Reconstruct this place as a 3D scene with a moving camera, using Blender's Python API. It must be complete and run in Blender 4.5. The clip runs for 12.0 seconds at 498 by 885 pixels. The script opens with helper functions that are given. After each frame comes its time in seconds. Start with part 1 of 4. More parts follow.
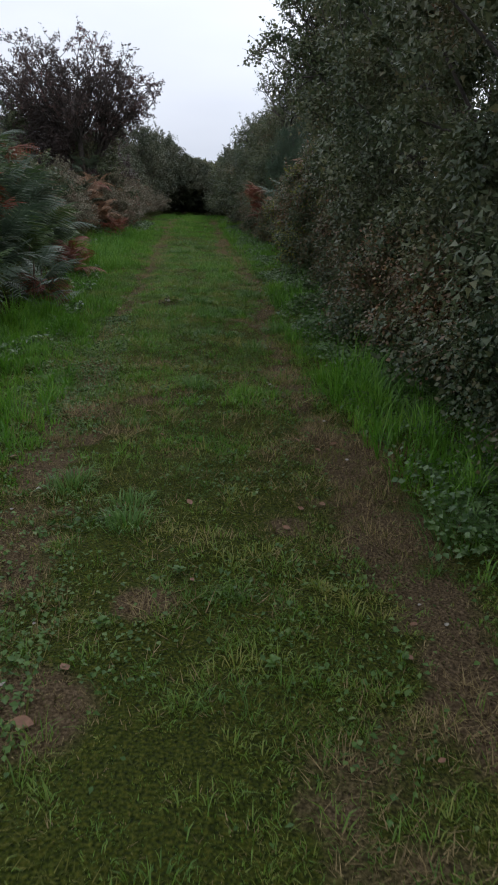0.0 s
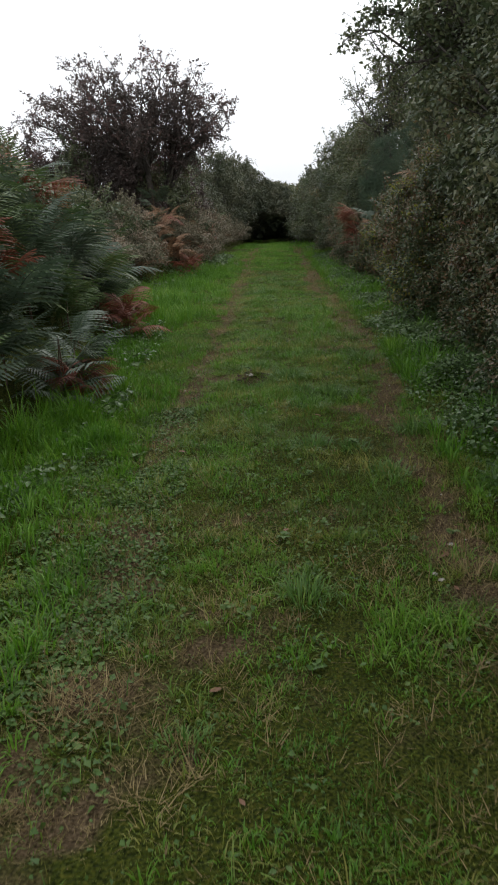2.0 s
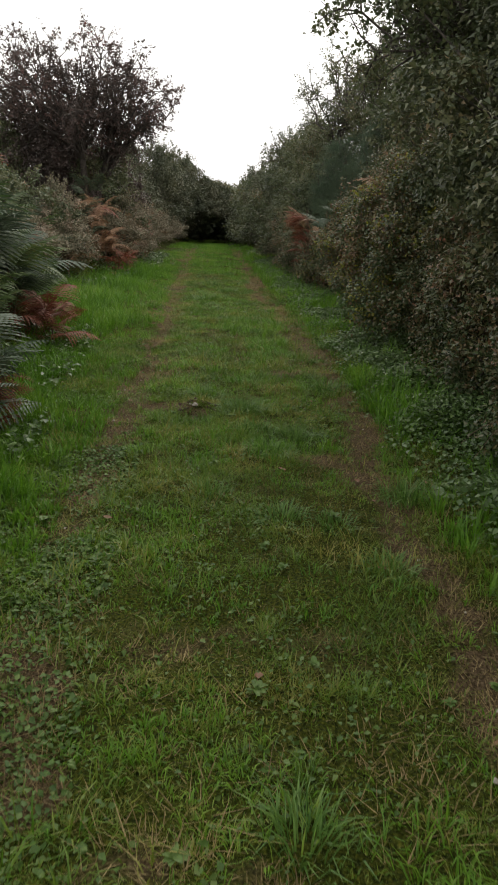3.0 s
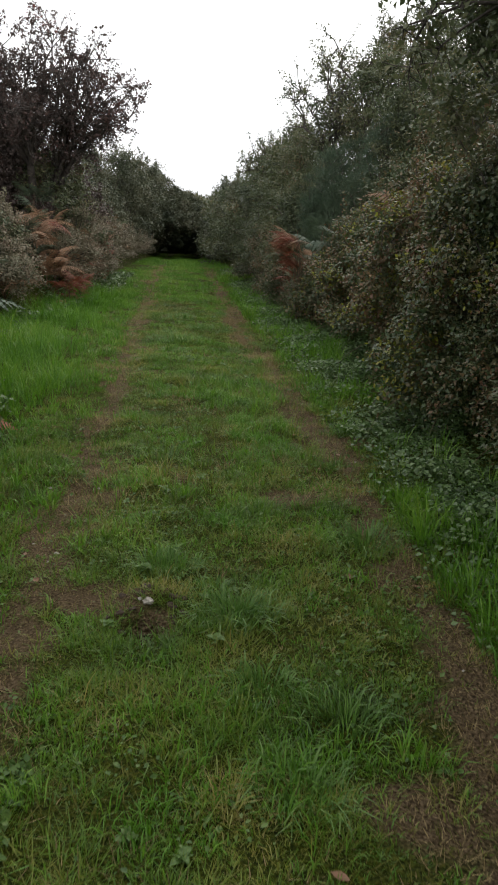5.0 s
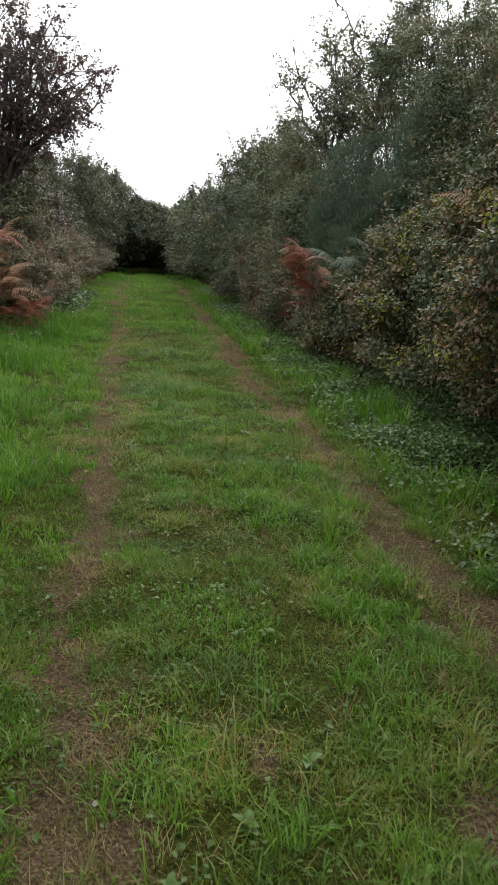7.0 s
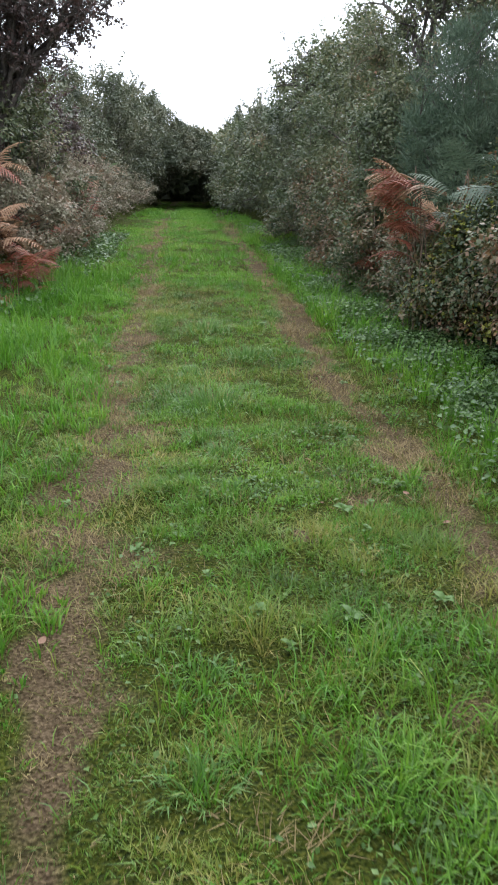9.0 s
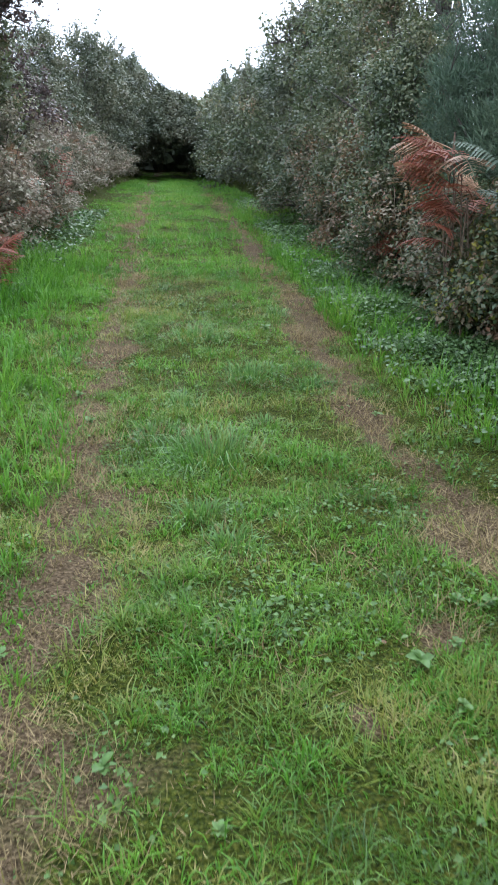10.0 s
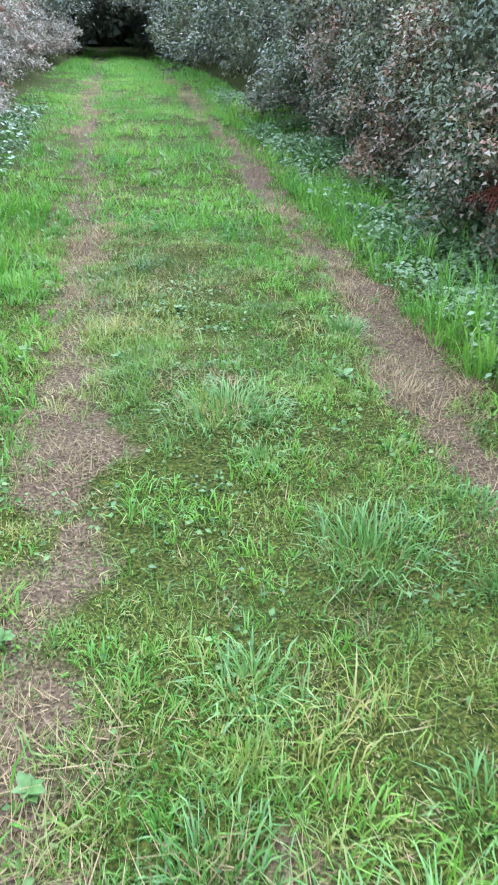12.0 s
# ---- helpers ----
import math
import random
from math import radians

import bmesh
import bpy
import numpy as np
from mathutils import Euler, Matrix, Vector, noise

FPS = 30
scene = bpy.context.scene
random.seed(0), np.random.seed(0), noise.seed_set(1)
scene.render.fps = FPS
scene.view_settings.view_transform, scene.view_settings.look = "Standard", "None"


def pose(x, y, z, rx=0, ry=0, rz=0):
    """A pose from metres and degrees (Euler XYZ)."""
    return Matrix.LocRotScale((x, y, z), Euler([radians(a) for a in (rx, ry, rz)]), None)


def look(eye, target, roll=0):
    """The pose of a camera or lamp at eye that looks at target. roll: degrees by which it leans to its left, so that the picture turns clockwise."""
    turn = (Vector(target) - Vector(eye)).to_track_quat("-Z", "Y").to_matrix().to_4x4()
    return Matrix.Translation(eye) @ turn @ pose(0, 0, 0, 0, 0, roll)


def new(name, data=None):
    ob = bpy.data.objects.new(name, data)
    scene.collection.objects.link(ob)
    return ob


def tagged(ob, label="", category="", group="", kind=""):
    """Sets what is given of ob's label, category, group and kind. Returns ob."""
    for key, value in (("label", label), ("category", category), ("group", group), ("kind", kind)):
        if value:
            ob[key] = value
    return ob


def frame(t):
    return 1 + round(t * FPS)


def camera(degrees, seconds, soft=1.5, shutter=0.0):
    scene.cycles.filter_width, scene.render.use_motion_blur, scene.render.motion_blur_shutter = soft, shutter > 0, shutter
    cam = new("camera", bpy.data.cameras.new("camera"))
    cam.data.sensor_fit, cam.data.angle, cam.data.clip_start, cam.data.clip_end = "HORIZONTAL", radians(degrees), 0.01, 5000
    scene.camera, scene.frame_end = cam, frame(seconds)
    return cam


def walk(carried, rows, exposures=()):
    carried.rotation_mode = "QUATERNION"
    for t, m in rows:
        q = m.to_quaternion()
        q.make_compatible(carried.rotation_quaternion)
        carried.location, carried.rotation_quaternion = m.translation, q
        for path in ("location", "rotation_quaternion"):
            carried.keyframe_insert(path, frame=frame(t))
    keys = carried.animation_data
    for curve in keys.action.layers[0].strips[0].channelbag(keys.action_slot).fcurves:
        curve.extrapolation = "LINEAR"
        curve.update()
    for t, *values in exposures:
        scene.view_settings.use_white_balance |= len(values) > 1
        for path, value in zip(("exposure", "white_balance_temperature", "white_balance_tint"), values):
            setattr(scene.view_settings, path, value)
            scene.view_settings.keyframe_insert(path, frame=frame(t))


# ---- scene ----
cam = camera(33.2, 12.0, soft=1.75, shutter=0.14)
PATH = [
    (0, (0.02, 0.016, 1.486), (0.02, 1.924, 0.887), 0.6),
    (0.5, (-0.047, 0.744, 1.448), (-0.09, 2.655, 0.859), -0.9),
    (1, (-0.134, 1.616, 1.49), (-0.336, 3.523, 0.922), -3.2),
    (1.5, (-0.19, 2.333, 1.514), (-0.338, 4.248, 0.957), -2.1),
    (2, (-0.232, 3.082, 1.523), (-0.445, 4.994, 0.978), -3.5),
    (2.5, (-0.413, 3.752, 1.531), (-0.504, 5.675, 0.988), 2.2),
    (2.7, (-0.464, 4.007, 1.481), (-0.524, 5.932, 0.942), 1.9),
    (4.3, (-0.678, 6.403, 1.554), (-0.637, 8.302, 0.928), 1.1),
    (4.5, (-0.719, 6.708, 1.545), (-0.708, 8.619, 0.955), 0.7),
    (5, (-0.683, 7.32, 1.6), (-0.637, 9.249, 1.077), 1.9),
    (5.5, (-0.708, 8.094, 1.572), (-0.675, 10.026, 1.058), 1.0),
    (6, (-0.957, 8.74, 1.57), (-0.899, 10.678, 1.081), 8.5),
    (6.5, (-1.028, 9.452, 1.533), (-0.962, 11.39, 1.045), 0.8),
    (7, (-1.236, 10.129, 1.541), (-1.085, 12.061, 1.049), 2.0),
    (7.2, (-1.292, 10.391, 1.544), (-1.132, 12.323, 1.052), 2.8),
    (8.8, (-1.223, 12.756, 1.451), (-1.175, 14.65, 0.811), 1.1),
    (9, (-1.253, 13.044, 1.475), (-1.219, 14.936, 0.829), 0.5),
    (9.5, (-1.32, 13.75, 1.476), (-1.273, 15.605, 0.729), -0.1),
    (10, (-1.338, 14.403, 1.465), (-1.276, 16.271, 0.754), 0.0),
    (10.5, (-1.475, 15.19, 1.515), (-1.384, 17.058, 0.808), 0.2),
    (11, (-1.508, 15.987, 1.45), (-1.355, 17.856, 0.753), 0.7),
    (11.5, (-1.629, 16.771, 1.438), (-1.484, 18.595, 0.63), 0.8),
    (12, (-1.721, 17.422, 1.45), (-1.548, 19.173, 0.499), 0.8),
]
walk(cam, [(t, look(eye, target, roll)) for t, eye, target, roll in PATH], [
    (0.0, -0.15, 6000, 10), (0.5, 0.35, 5800, 10), (1.0, 0.15, 5900, 10), (1.5, 0.75, 6800, 10), (2.0, 0.22, 6500, 8), (2.5, 0.20, 7400, 9),
    (4.5, 1.15, 5500, 8), (5.0, 0.40, 6700, 8), (5.5, 0.50, 6600, 8), (6.0, 0.00, 6700, 7), (6.5, -0.05, 6700, 8), (7.0, 0.75, 6600, 9),
    (9.0, 1.47, 6000, 9), (9.5, 1.62, 5700, 9), (10.0, 1.65, 5500, 9), (10.5, 1.15, 5800, 6), (11.0, 1.65, 5600, 11), (11.5, 2.20, 5300, 12), (12.0, 2.60, 5000, 15)])

# ---- world, sun, exposure ----
world = bpy.data.worlds.new("overcast_sky")
scene.world = world
world.use_nodes = True
wn, wl = world.node_tree.nodes, world.node_tree.links
wn.clear()
w_out = wn.new("ShaderNodeOutputWorld")
w_bg = wn.new("ShaderNodeBackground")
w_sky = wn.new("ShaderNodeTexSky")
w_sky.sky_type = "NISHITA"
w_sky.sun_disc = False
w_sky.sun_elevation, w_sky.sun_rotation = radians(38), radians(20)
w_sky.air_density, w_sky.dust_density, w_sky.ozone_density = 1.0, 6.0, 1.0
w_hsv = wn.new("ShaderNodeHueSaturation")
w_hsv.inputs["Saturation"].default_value = 0.12
w_co = wn.new("ShaderNodeTexCoord")
w_map = wn.new("ShaderNodeMapping")
w_map.inputs["Scale"].default_value = (1.0, 1.0, 3.0)
w_noise = wn.new("ShaderNodeTexNoise")
w_noise.inputs["Scale"].default_value, w_noise.inputs["Detail"].default_value = 2.2, 4.0
w_ramp = wn.new("ShaderNodeValToRGB")
w_ramp.color_ramp.elements[0].position, w_ramp.color_ramp.elements[0].color = 0.3, (7.7, 7.95, 8.7, 1)
w_ramp.color_ramp.elements[1].position, w_ramp.color_ramp.elements[1].color = 0.75, (10.2, 10.3, 10.7, 1)
w_mix = wn.new("ShaderNodeMix")
w_mix.data_type = "RGBA"
w_mix.inputs[0].default_value = 0.8
wl.new(w_sky.outputs[0], w_hsv.inputs["Color"])
wl.new(w_co.outputs["Generated"], w_map.inputs["Vector"])
wl.new(w_map.outputs[0], w_noise.inputs["Vector"])
wl.new(w_noise.outputs[0], w_ramp.inputs[0])
wl.new(w_hsv.outputs[0], w_mix.inputs[6])
wl.new(w_ramp.outputs[0], w_mix.inputs[7])
# an overcast sky is brighter overhead than near the horizon
w_sep = wn.new("ShaderNodeSeparateXYZ")
w_grad = wn.new("ShaderNodeMapRange")
w_grad.inputs["From Min"].default_value, w_grad.inputs["From Max"].default_value = 0.0, 1.0
w_grad.inputs["To Min"].default_value, w_grad.inputs["To Max"].default_value = 0.93, 1.16
w_mul = wn.new("ShaderNodeVectorMath")
w_mul.operation = "SCALE"
wl.new(w_co.outputs["Generated"], w_sep.inputs[0])
wl.new(w_sep.outputs["Z"], w_grad.inputs["Value"])
wl.new(w_mix.outputs[2], w_mul.inputs[0])
wl.new(w_grad.outputs[0], w_mul.inputs["Scale"])
wl.new(w_mul.outputs[0], w_bg.inputs["Color"])
wl.new(w_bg.outputs[0], w_out.inputs[0])
w_bg.inputs["Strength"].default_value = 0.12

sun = new("sun", bpy.data.lights.new("sun", "SUN"))
sun.data.energy, sun.data.angle, sun.data.color = 0.6, radians(30), (1.0, 0.97, 0.92)
sun.matrix_world = look((6, 12, 16), (0, 0, 0))


# ---- materials ----
def nodes_of(name):
    m = bpy.data.materials.new(name)
    m.use_nodes = True
    nt = m.node_tree
    nt.nodes.clear()
    out = nt.nodes.new("ShaderNodeOutputMaterial")
    return m, nt.nodes, nt.links, out


def ramp_of(nodes, stops):
    r = nodes.new("ShaderNodeValToRGB")
    e = r.color_ramp.elements
    for i, (p, c) in enumerate(stops):
        el = e[i] if i < 2 else e.new(p)
        el.position, el.color = p, (*c, 1)
    return r


def leaf_material(name, stops, rough=0.5, through_light=0.25, patch=1.5, spread=0.35, gloss=0.5):
    """Leaves: each one takes its own tone from the stops, shifted by broad patches."""
    m, n, l, out = nodes_of(name)
    geo = n.new("ShaderNodeNewGeometry")
    noi = n.new("ShaderNodeTexNoise")
    noi.inputs["Scale"].default_value, noi.inputs["Detail"].default_value = patch, 3.0
    l.new(geo.outputs["Position"], noi.inputs["Vector"])
    mx = n.new("ShaderNodeMath")
    mx.operation = "MULTIPLY_ADD"
    mx.inputs[1].default_value = spread
    l.new(geo.outputs["Random Per Island"], mx.inputs[0])
    sh = n.new("ShaderNodeMapRange")
    sh.inputs["From Min"].default_value, sh.inputs["From Max"].default_value = 0.3, 0.7
    sh.inputs["To Min"].default_value, sh.inputs["To Max"].default_value = 0.0, 1.0 - spread
    l.new(noi.outputs[0], sh.inputs["Value"])
    l.new(sh.outputs[0], mx.inputs[2])
    rp = ramp_of(n, stops)
    l.new(mx.outputs[0], rp.inputs[0])
    fine = n.new("ShaderNodeTexNoise")
    fine.inputs["Scale"].default_value, fine.inputs["Detail"].default_value = 90.0, 2.0
    l.new(geo.outputs["Position"], fine.inputs["Vector"])
    var = n.new("ShaderNodeHueSaturation")
    vr = n.new("ShaderNodeMapRange")
    vr.inputs["To Min"].default_value, vr.inputs["To Max"].default_value = 0.6, 1.45
    l.new(fine.outputs[0], vr.inputs["Value"])
    l.new(vr.outputs[0], var.inputs["Value"])
    l.new(rp.outputs[0], var.inputs["Color"])
    p = n.new("ShaderNodeBsdfPrincipled")
    p.inputs["Roughness"].default_value = rough
    p.inputs["Specular IOR Level"].default_value = gloss
    l.new(var.outputs[0], p.inputs["Base Color"])
    tr = n.new("ShaderNodeBsdfTranslucent")
    l.new(var.outputs[0], tr.inputs["Color"])
    mix = n.new("ShaderNodeMixShader")
    mix.inputs[0].default_value = through_light
    l.new(p.outputs[0], mix.inputs[1])
    l.new(tr.outputs[0], mix.inputs[2])
    l.new(mix.outputs[0], out.inputs[0])
    return m


def solid_material(name, stops, scale=8.0, rough=0.9, bump=0.4, fine=60.0):
    """Bark, soil, stone: two scales of noise in colour and relief."""
    m, n, l, out = nodes_of(name)
    co = n.new("ShaderNodeTexCoord")
    a = n.new("ShaderNodeTexNoise")
    a.inputs["Scale"].default_value, a.inputs["Detail"].default_value = scale, 6.0
    b = n.new("ShaderNodeTexNoise")
    b.inputs["Scale"].default_value, b.inputs["Detail"].default_value = fine, 4.0
    l.new(co.outputs["Object"], a.inputs["Vector"])
    l.new(co.outputs["Object"], b.inputs["Vector"])
    mx = n.new("ShaderNodeMath")
    mx.operation = "MULTIPLY_ADD"
    mx.inputs[1].default_value = 0.4
    l.new(b.outputs[0], mx.inputs[0])
    half = n.new("ShaderNodeMath")
    half.operation = "MULTIPLY"
    half.inputs[1].default_value = 0.6
    l.new(a.outputs[0], half.inputs[0])
    l.new(half.outputs[0], mx.inputs[2])
    rp = ramp_of(n, stops)
    l.new(mx.outputs[0], rp.inputs[0])
    bp = n.new("ShaderNodeBump")
    bp.inputs["Strength"].default_value, bp.inputs["Distance"].default_value = bump, 0.02
    l.new(mx.outputs[0], bp.inputs["Height"])
    p = n.new("ShaderNodeBsdfPrincipled")
    p.inputs["Roughness"].default_value = rough
    l.new(rp.outputs[0], p.inputs["Base Color"])
    l.new(bp.outputs[0], p.inputs["Normal"])
    l.new(p.outputs[0], out.inputs[0])
    return m


def ground_material():
    """Turf soil: mossy litter between the grass, bare reddish-brown earth where wheels have worn it."""
    m, n, l, out = nodes_of("ground_soil")
    geo = n.new("ShaderNodeNewGeometry")
    at = n.new("ShaderNodeAttribute")
    at.attribute_name = "wear"
    big = n.new("ShaderNodeTexNoise")
    big.inputs["Scale"].default_value, big.inputs["Detail"].default_value = 3.0, 6.0
    fine = n.new("ShaderNodeTexNoise")
    fine.inputs["Scale"].default_value, fine.inputs["Detail"].default_value = 85.0, 8.0
    vor = n.new("ShaderNodeTexVoronoi")
    vor.inputs["Scale"].default_value = 70.0
    for t in (big, fine, vor):
        l.new(geo.outputs["Position"], t.inputs["Vector"])
    turf = ramp_of(n, [(0.32, (0.016, 0.024, 0.003)), (0.5, (0.05, 0.066, 0.007)), (0.68, (0.11, 0.115, 0.016))])
    soil = ramp_of(n, [(0.3, (0.046, 0.031, 0.015)), (0.5, (0.114, 0.079, 0.042)), (0.7, (0.222, 0.160, 0.096))])
    l.new(fine.outputs[0], turf.inputs[0])
    l.new(fine.outputs[0], soil.inputs[0])
    ad = n.new("ShaderNodeMath")
    ad.operation = "MULTIPLY_ADD"
    ad.inputs[1].default_value = 0.7
    l.new(big.outputs[0], ad.inputs[0])
    l.new(at.outputs["Fac"], ad.inputs[2])
    cut = n.new("ShaderNodeMapRange")
    cut.inputs["From Min"].default_value, cut.inputs["From Max"].default_value = 0.62, 1.0
    l.new(ad.outputs[0], cut.inputs["Value"])
    mix = n.new("ShaderNodeMix")
    mix.data_type = "RGBA"
    l.new(cut.outputs[0], mix.inputs[0])
    l.new(turf.outputs[0], mix.inputs[6])
    l.new(soil.outputs[0], mix.inputs[7])
    hsum = n.new("ShaderNodeMath")
    hsum.operation = "ADD"
    l.new(fine.outputs[0], hsum.inputs[0])
    l.new(vor.outputs["Distance"], hsum.inputs[1])
    bp = n.new("ShaderNodeBump")
    bp.inputs["Strength"].default_value, bp.inputs["Distance"].default_value = 1.0, 0.03
    l.new(hsum.outputs[0], bp.inputs["Height"])
    p = n.new("ShaderNodeBsdfPrincipled")
    p.inputs["Roughness"].default_value = 0.95
    p.inputs["Specular IOR Level"].default_value = 0.12
    l.new(mix.outputs[2], p.inputs["Base Color"])
    l.new(bp.outputs[0], p.inputs["Normal"])
    l.new(p.outputs[0], out.inputs[0])
    return m


M_GROUND = ground_material()
M_BARK = solid_material("bark", [(0.35, (0.03, 0.024, 0.02)), (0.65, (0.12, 0.1, 0.085))], 12.0)
M_CANE = solid_material("dry_cane", [(0.35, (0.07, 0.045, 0.03)), (0.65, (0.19, 0.13, 0.085))], 10.0)
M_STONE = solid_material("pale_stone", [(0.3, (0.22, 0.19, 0.16)), (0.7, (0.5, 0.46, 0.4))], 14.0)
M_CLOD = solid_material("dark_earth", [(0.3, (0.025, 0.016, 0.011)), (0.7, (0.09, 0.06, 0.04))], 10.0)
M_GRASS = leaf_material("grass", [(0.0, (0.037, 0.075, 0.009)), (0.3, (0.075, 0.158, 0.013)), (0.5, (0.123, 0.216, 0.020)), (0.74, (0.211, 0.231, 0.040)), (1.0, (0.333, 0.266, 0.079))], 0.45, 0.35, 2.0, 0.36, 0.45)
M_LUSH = leaf_material("lush_grass", [(0.0, (0.046, 0.138, 0.012)), (0.5, (0.109, 0.253, 0.018)), (0.85, (0.179, 0.313, 0.033)), (1.0, (0.267, 0.299, 0.068))], 0.45, 0.4, 1.1, 0.45, 0.4)
M_COARSE = leaf_material("coarse_grass", [(0.0, (0.050, 0.125, 0.020)), (0.6, (0.108, 0.215, 0.038)), (1.0, (0.190, 0.285, 0.075))], 0.45, 0.35, 1.0, 0.7, 0.4)
M_THATCH = leaf_material("thatch", [(0.0, (0.040, 0.054, 0.009)), (0.5, (0.095, 0.106, 0.018)), (1.0, (0.200, 0.180, 0.045))], 0.7, 0.25, 2.5, 0.6, 0.2)
M_STRAW = leaf_material("dead_grass", [(0.0, (0.118, 0.086, 0.038)), (0.5, (0.248, 0.183, 0.082)), (1.0, (0.385, 0.298, 0.142))], 0.7, 0.2, 2.0, 0.6, 0.3)
M_HAW = leaf_material("hawthorn_leaves", [(0.0, (0.037, 0.060, 0.029)), (0.4, (0.080, 0.104, 0.045)), (0.75, (0.154, 0.158, 0.073)), (0.93, (0.232, 0.158, 0.085)), (1.0, (0.296, 0.109, 0.078))], 0.46, 0.28, 1.2, 0.4, 0.45)
M_THORN = leaf_material("purple_brown_leaves", [(0.0, (0.042, 0.035, 0.030)), (0.5, (0.088, 0.062, 0.052)), (0.85, (0.140, 0.080, 0.070)), (1.0, (0.220, 0.066, 0.058))], 0.45, 0.28, 0.8, 0.45, 0.4)
M_OLIVE = leaf_material("olive_leaves", [(0.0, (0.041, 0.058, 0.033)), (0.5, (0.082, 0.094, 0.050)), (1.0, (0.160, 0.139, 0.083))], 0.5, 0.28, 1.0, 0.3, 0.35)
M_GORSE = leaf_material("gorse_needles", [(0.0, (0.040, 0.070, 0.042)), (0.5, (0.075, 0.115, 0.066)), (1.0, (0.125, 0.160, 0.092))], 0.5, 0.2, 0.8, 0.6, 0.4)
M_BRAMBLE = leaf_material("bramble_leaves", [(0.0, (0.029, 0.056, 0.022)), (0.4, (0.063, 0.092, 0.034)), (0.62, (0.122, 0.107, 0.046)), (0.83, (0.194, 0.102, 0.055)), (1.0, (0.299, 0.192, 0.079))], 0.46, 0.28, 1.3, 0.5, 0.45)
M_GREYBRAMBLE = leaf_material("grey_bramble_leaves", [(0.0, (0.100, 0.112, 0.066)), (0.4, (0.178, 0.165, 0.105)), (0.75, (0.262, 0.210, 0.150)), (1.0, (0.345, 0.185, 0.125))], 0.6, 0.22, 1.6, 0.3, 0.25)
M_YELLOW = leaf_material("yellowing_leaves", [(0.0, (0.13, 0.15, 0.025)), (0.6, (0.23, 0.24, 0.035)), (1.0, (0.32, 0.26, 0.06))], 0.5, 0.35, 2.0, 0.7, 0.3)
M_IVY = leaf_material("ivy_leaves", [(0.0, (0.045, 0.090, 0.029)), (0.5, (0.085, 0.150, 0.043)), (1.0, (0.150, 0.215, 0.074))], 0.42, 0.28, 1.5, 0.6, 0.45)
M_NETTLE = leaf_material("weed_leaves", [(0.0, (0.040, 0.085, 0.018)), (0.6, (0.085, 0.155, 0.032)), (1.0, (0.160, 0.215, 0.065))], 0.5, 0.25, 2.0, 0.7, 0.3)
M_FERN = leaf_material("green_bracken", [(0.0, (0.046, 0.090, 0.028)), (0.6, (0.092, 0.138, 0.044)), (1.0, (0.190, 0.176, 0.060))], 0.5, 0.3, 1.0, 0.4, 0.4)
M_FERN_GREY = leaf_material("grey_green_bracken", [(0.0, (0.048, 0.080, 0.048)), (0.6, (0.088, 0.122, 0.074)), (1.0, (0.145, 0.165, 0.105))], 0.45, 0.25, 1.0, 0.4, 0.45)
M_FERN_RED = leaf_material("rust_bracken", [(0.0, (0.115, 0.030, 0.013)), (0.6, (0.196, 0.052, 0.023)), (1.0, (0.276, 0.095, 0.043))], 0.6, 0.25, 1.5, 0.5)
M_FERN_TAN = leaf_material("tan_bracken", [(0.0, (0.187, 0.095, 0.050)), (0.6, (0.308, 0.179, 0.099)), (1.0, (0.418, 0.263, 0.154))], 0.6, 0.25, 1.5, 0.5)
M_DRYLEAF = leaf_material("fallen_leaf_brown", [(0.0, (0.12, 0.06, 0.03)), (0.6, (0.22, 0.11, 0.06)), (1.0, (0.34, 0.22, 0.15))], 0.6, 0.2, 3.0, 0.7)


# ---- mesh helpers ----
rng = np.random.default_rng(7)


def mesh_from(name, verts, faces, mat):
    """One mesh from arrays of corners and of faces with the same number of sides."""
    me = bpy.data.meshes.new(name)
    if isinstance(faces, np.ndarray):
        faces = [faces]
    faces = [f for f in faces if len(f)]
    idx = np.concatenate([f.ravel() for f in faces]).astype(np.int32)
    starts, at = [], 0
    for f in faces:
        k = f.shape[1]
        starts.append(at + k * np.arange(len(f)))
        at += k * len(f)
    starts = np.concatenate(starts).astype(np.int32)
    me.vertices.add(len(verts))
    me.vertices.foreach_set("co", np.asarray(verts, dtype=np.float32).ravel())
    me.loops.add(len(idx))
    me.loops.foreach_set("vertex_index", idx)
    me.polygons.add(len(starts))
    me.polygons.foreach_set("loop_start", starts)
    me.update(calc_edges=True)
    me.validate()
    me.materials.append(mat)
    return me


def thing(name, x, y, z, label, category, group="", kind=""):
    ob = new(name)
    ob.empty_display_size = 0.1
    ob.location = (x, y, z)
    return tagged(ob, label, category, group, kind)


def part(name, me, parent, label="", kind=""):
    ob = new(name, me)
    ob.parent = parent
    return tagged(ob, label, kind=kind)


def unit(v):
    return v / np.maximum(np.linalg.norm(v, axis=1, keepdims=True), 1e-9)


def curve_at(table, y):
    t = np.array(table)
    return np.interp(y, t[:, 0], t[:, 1])


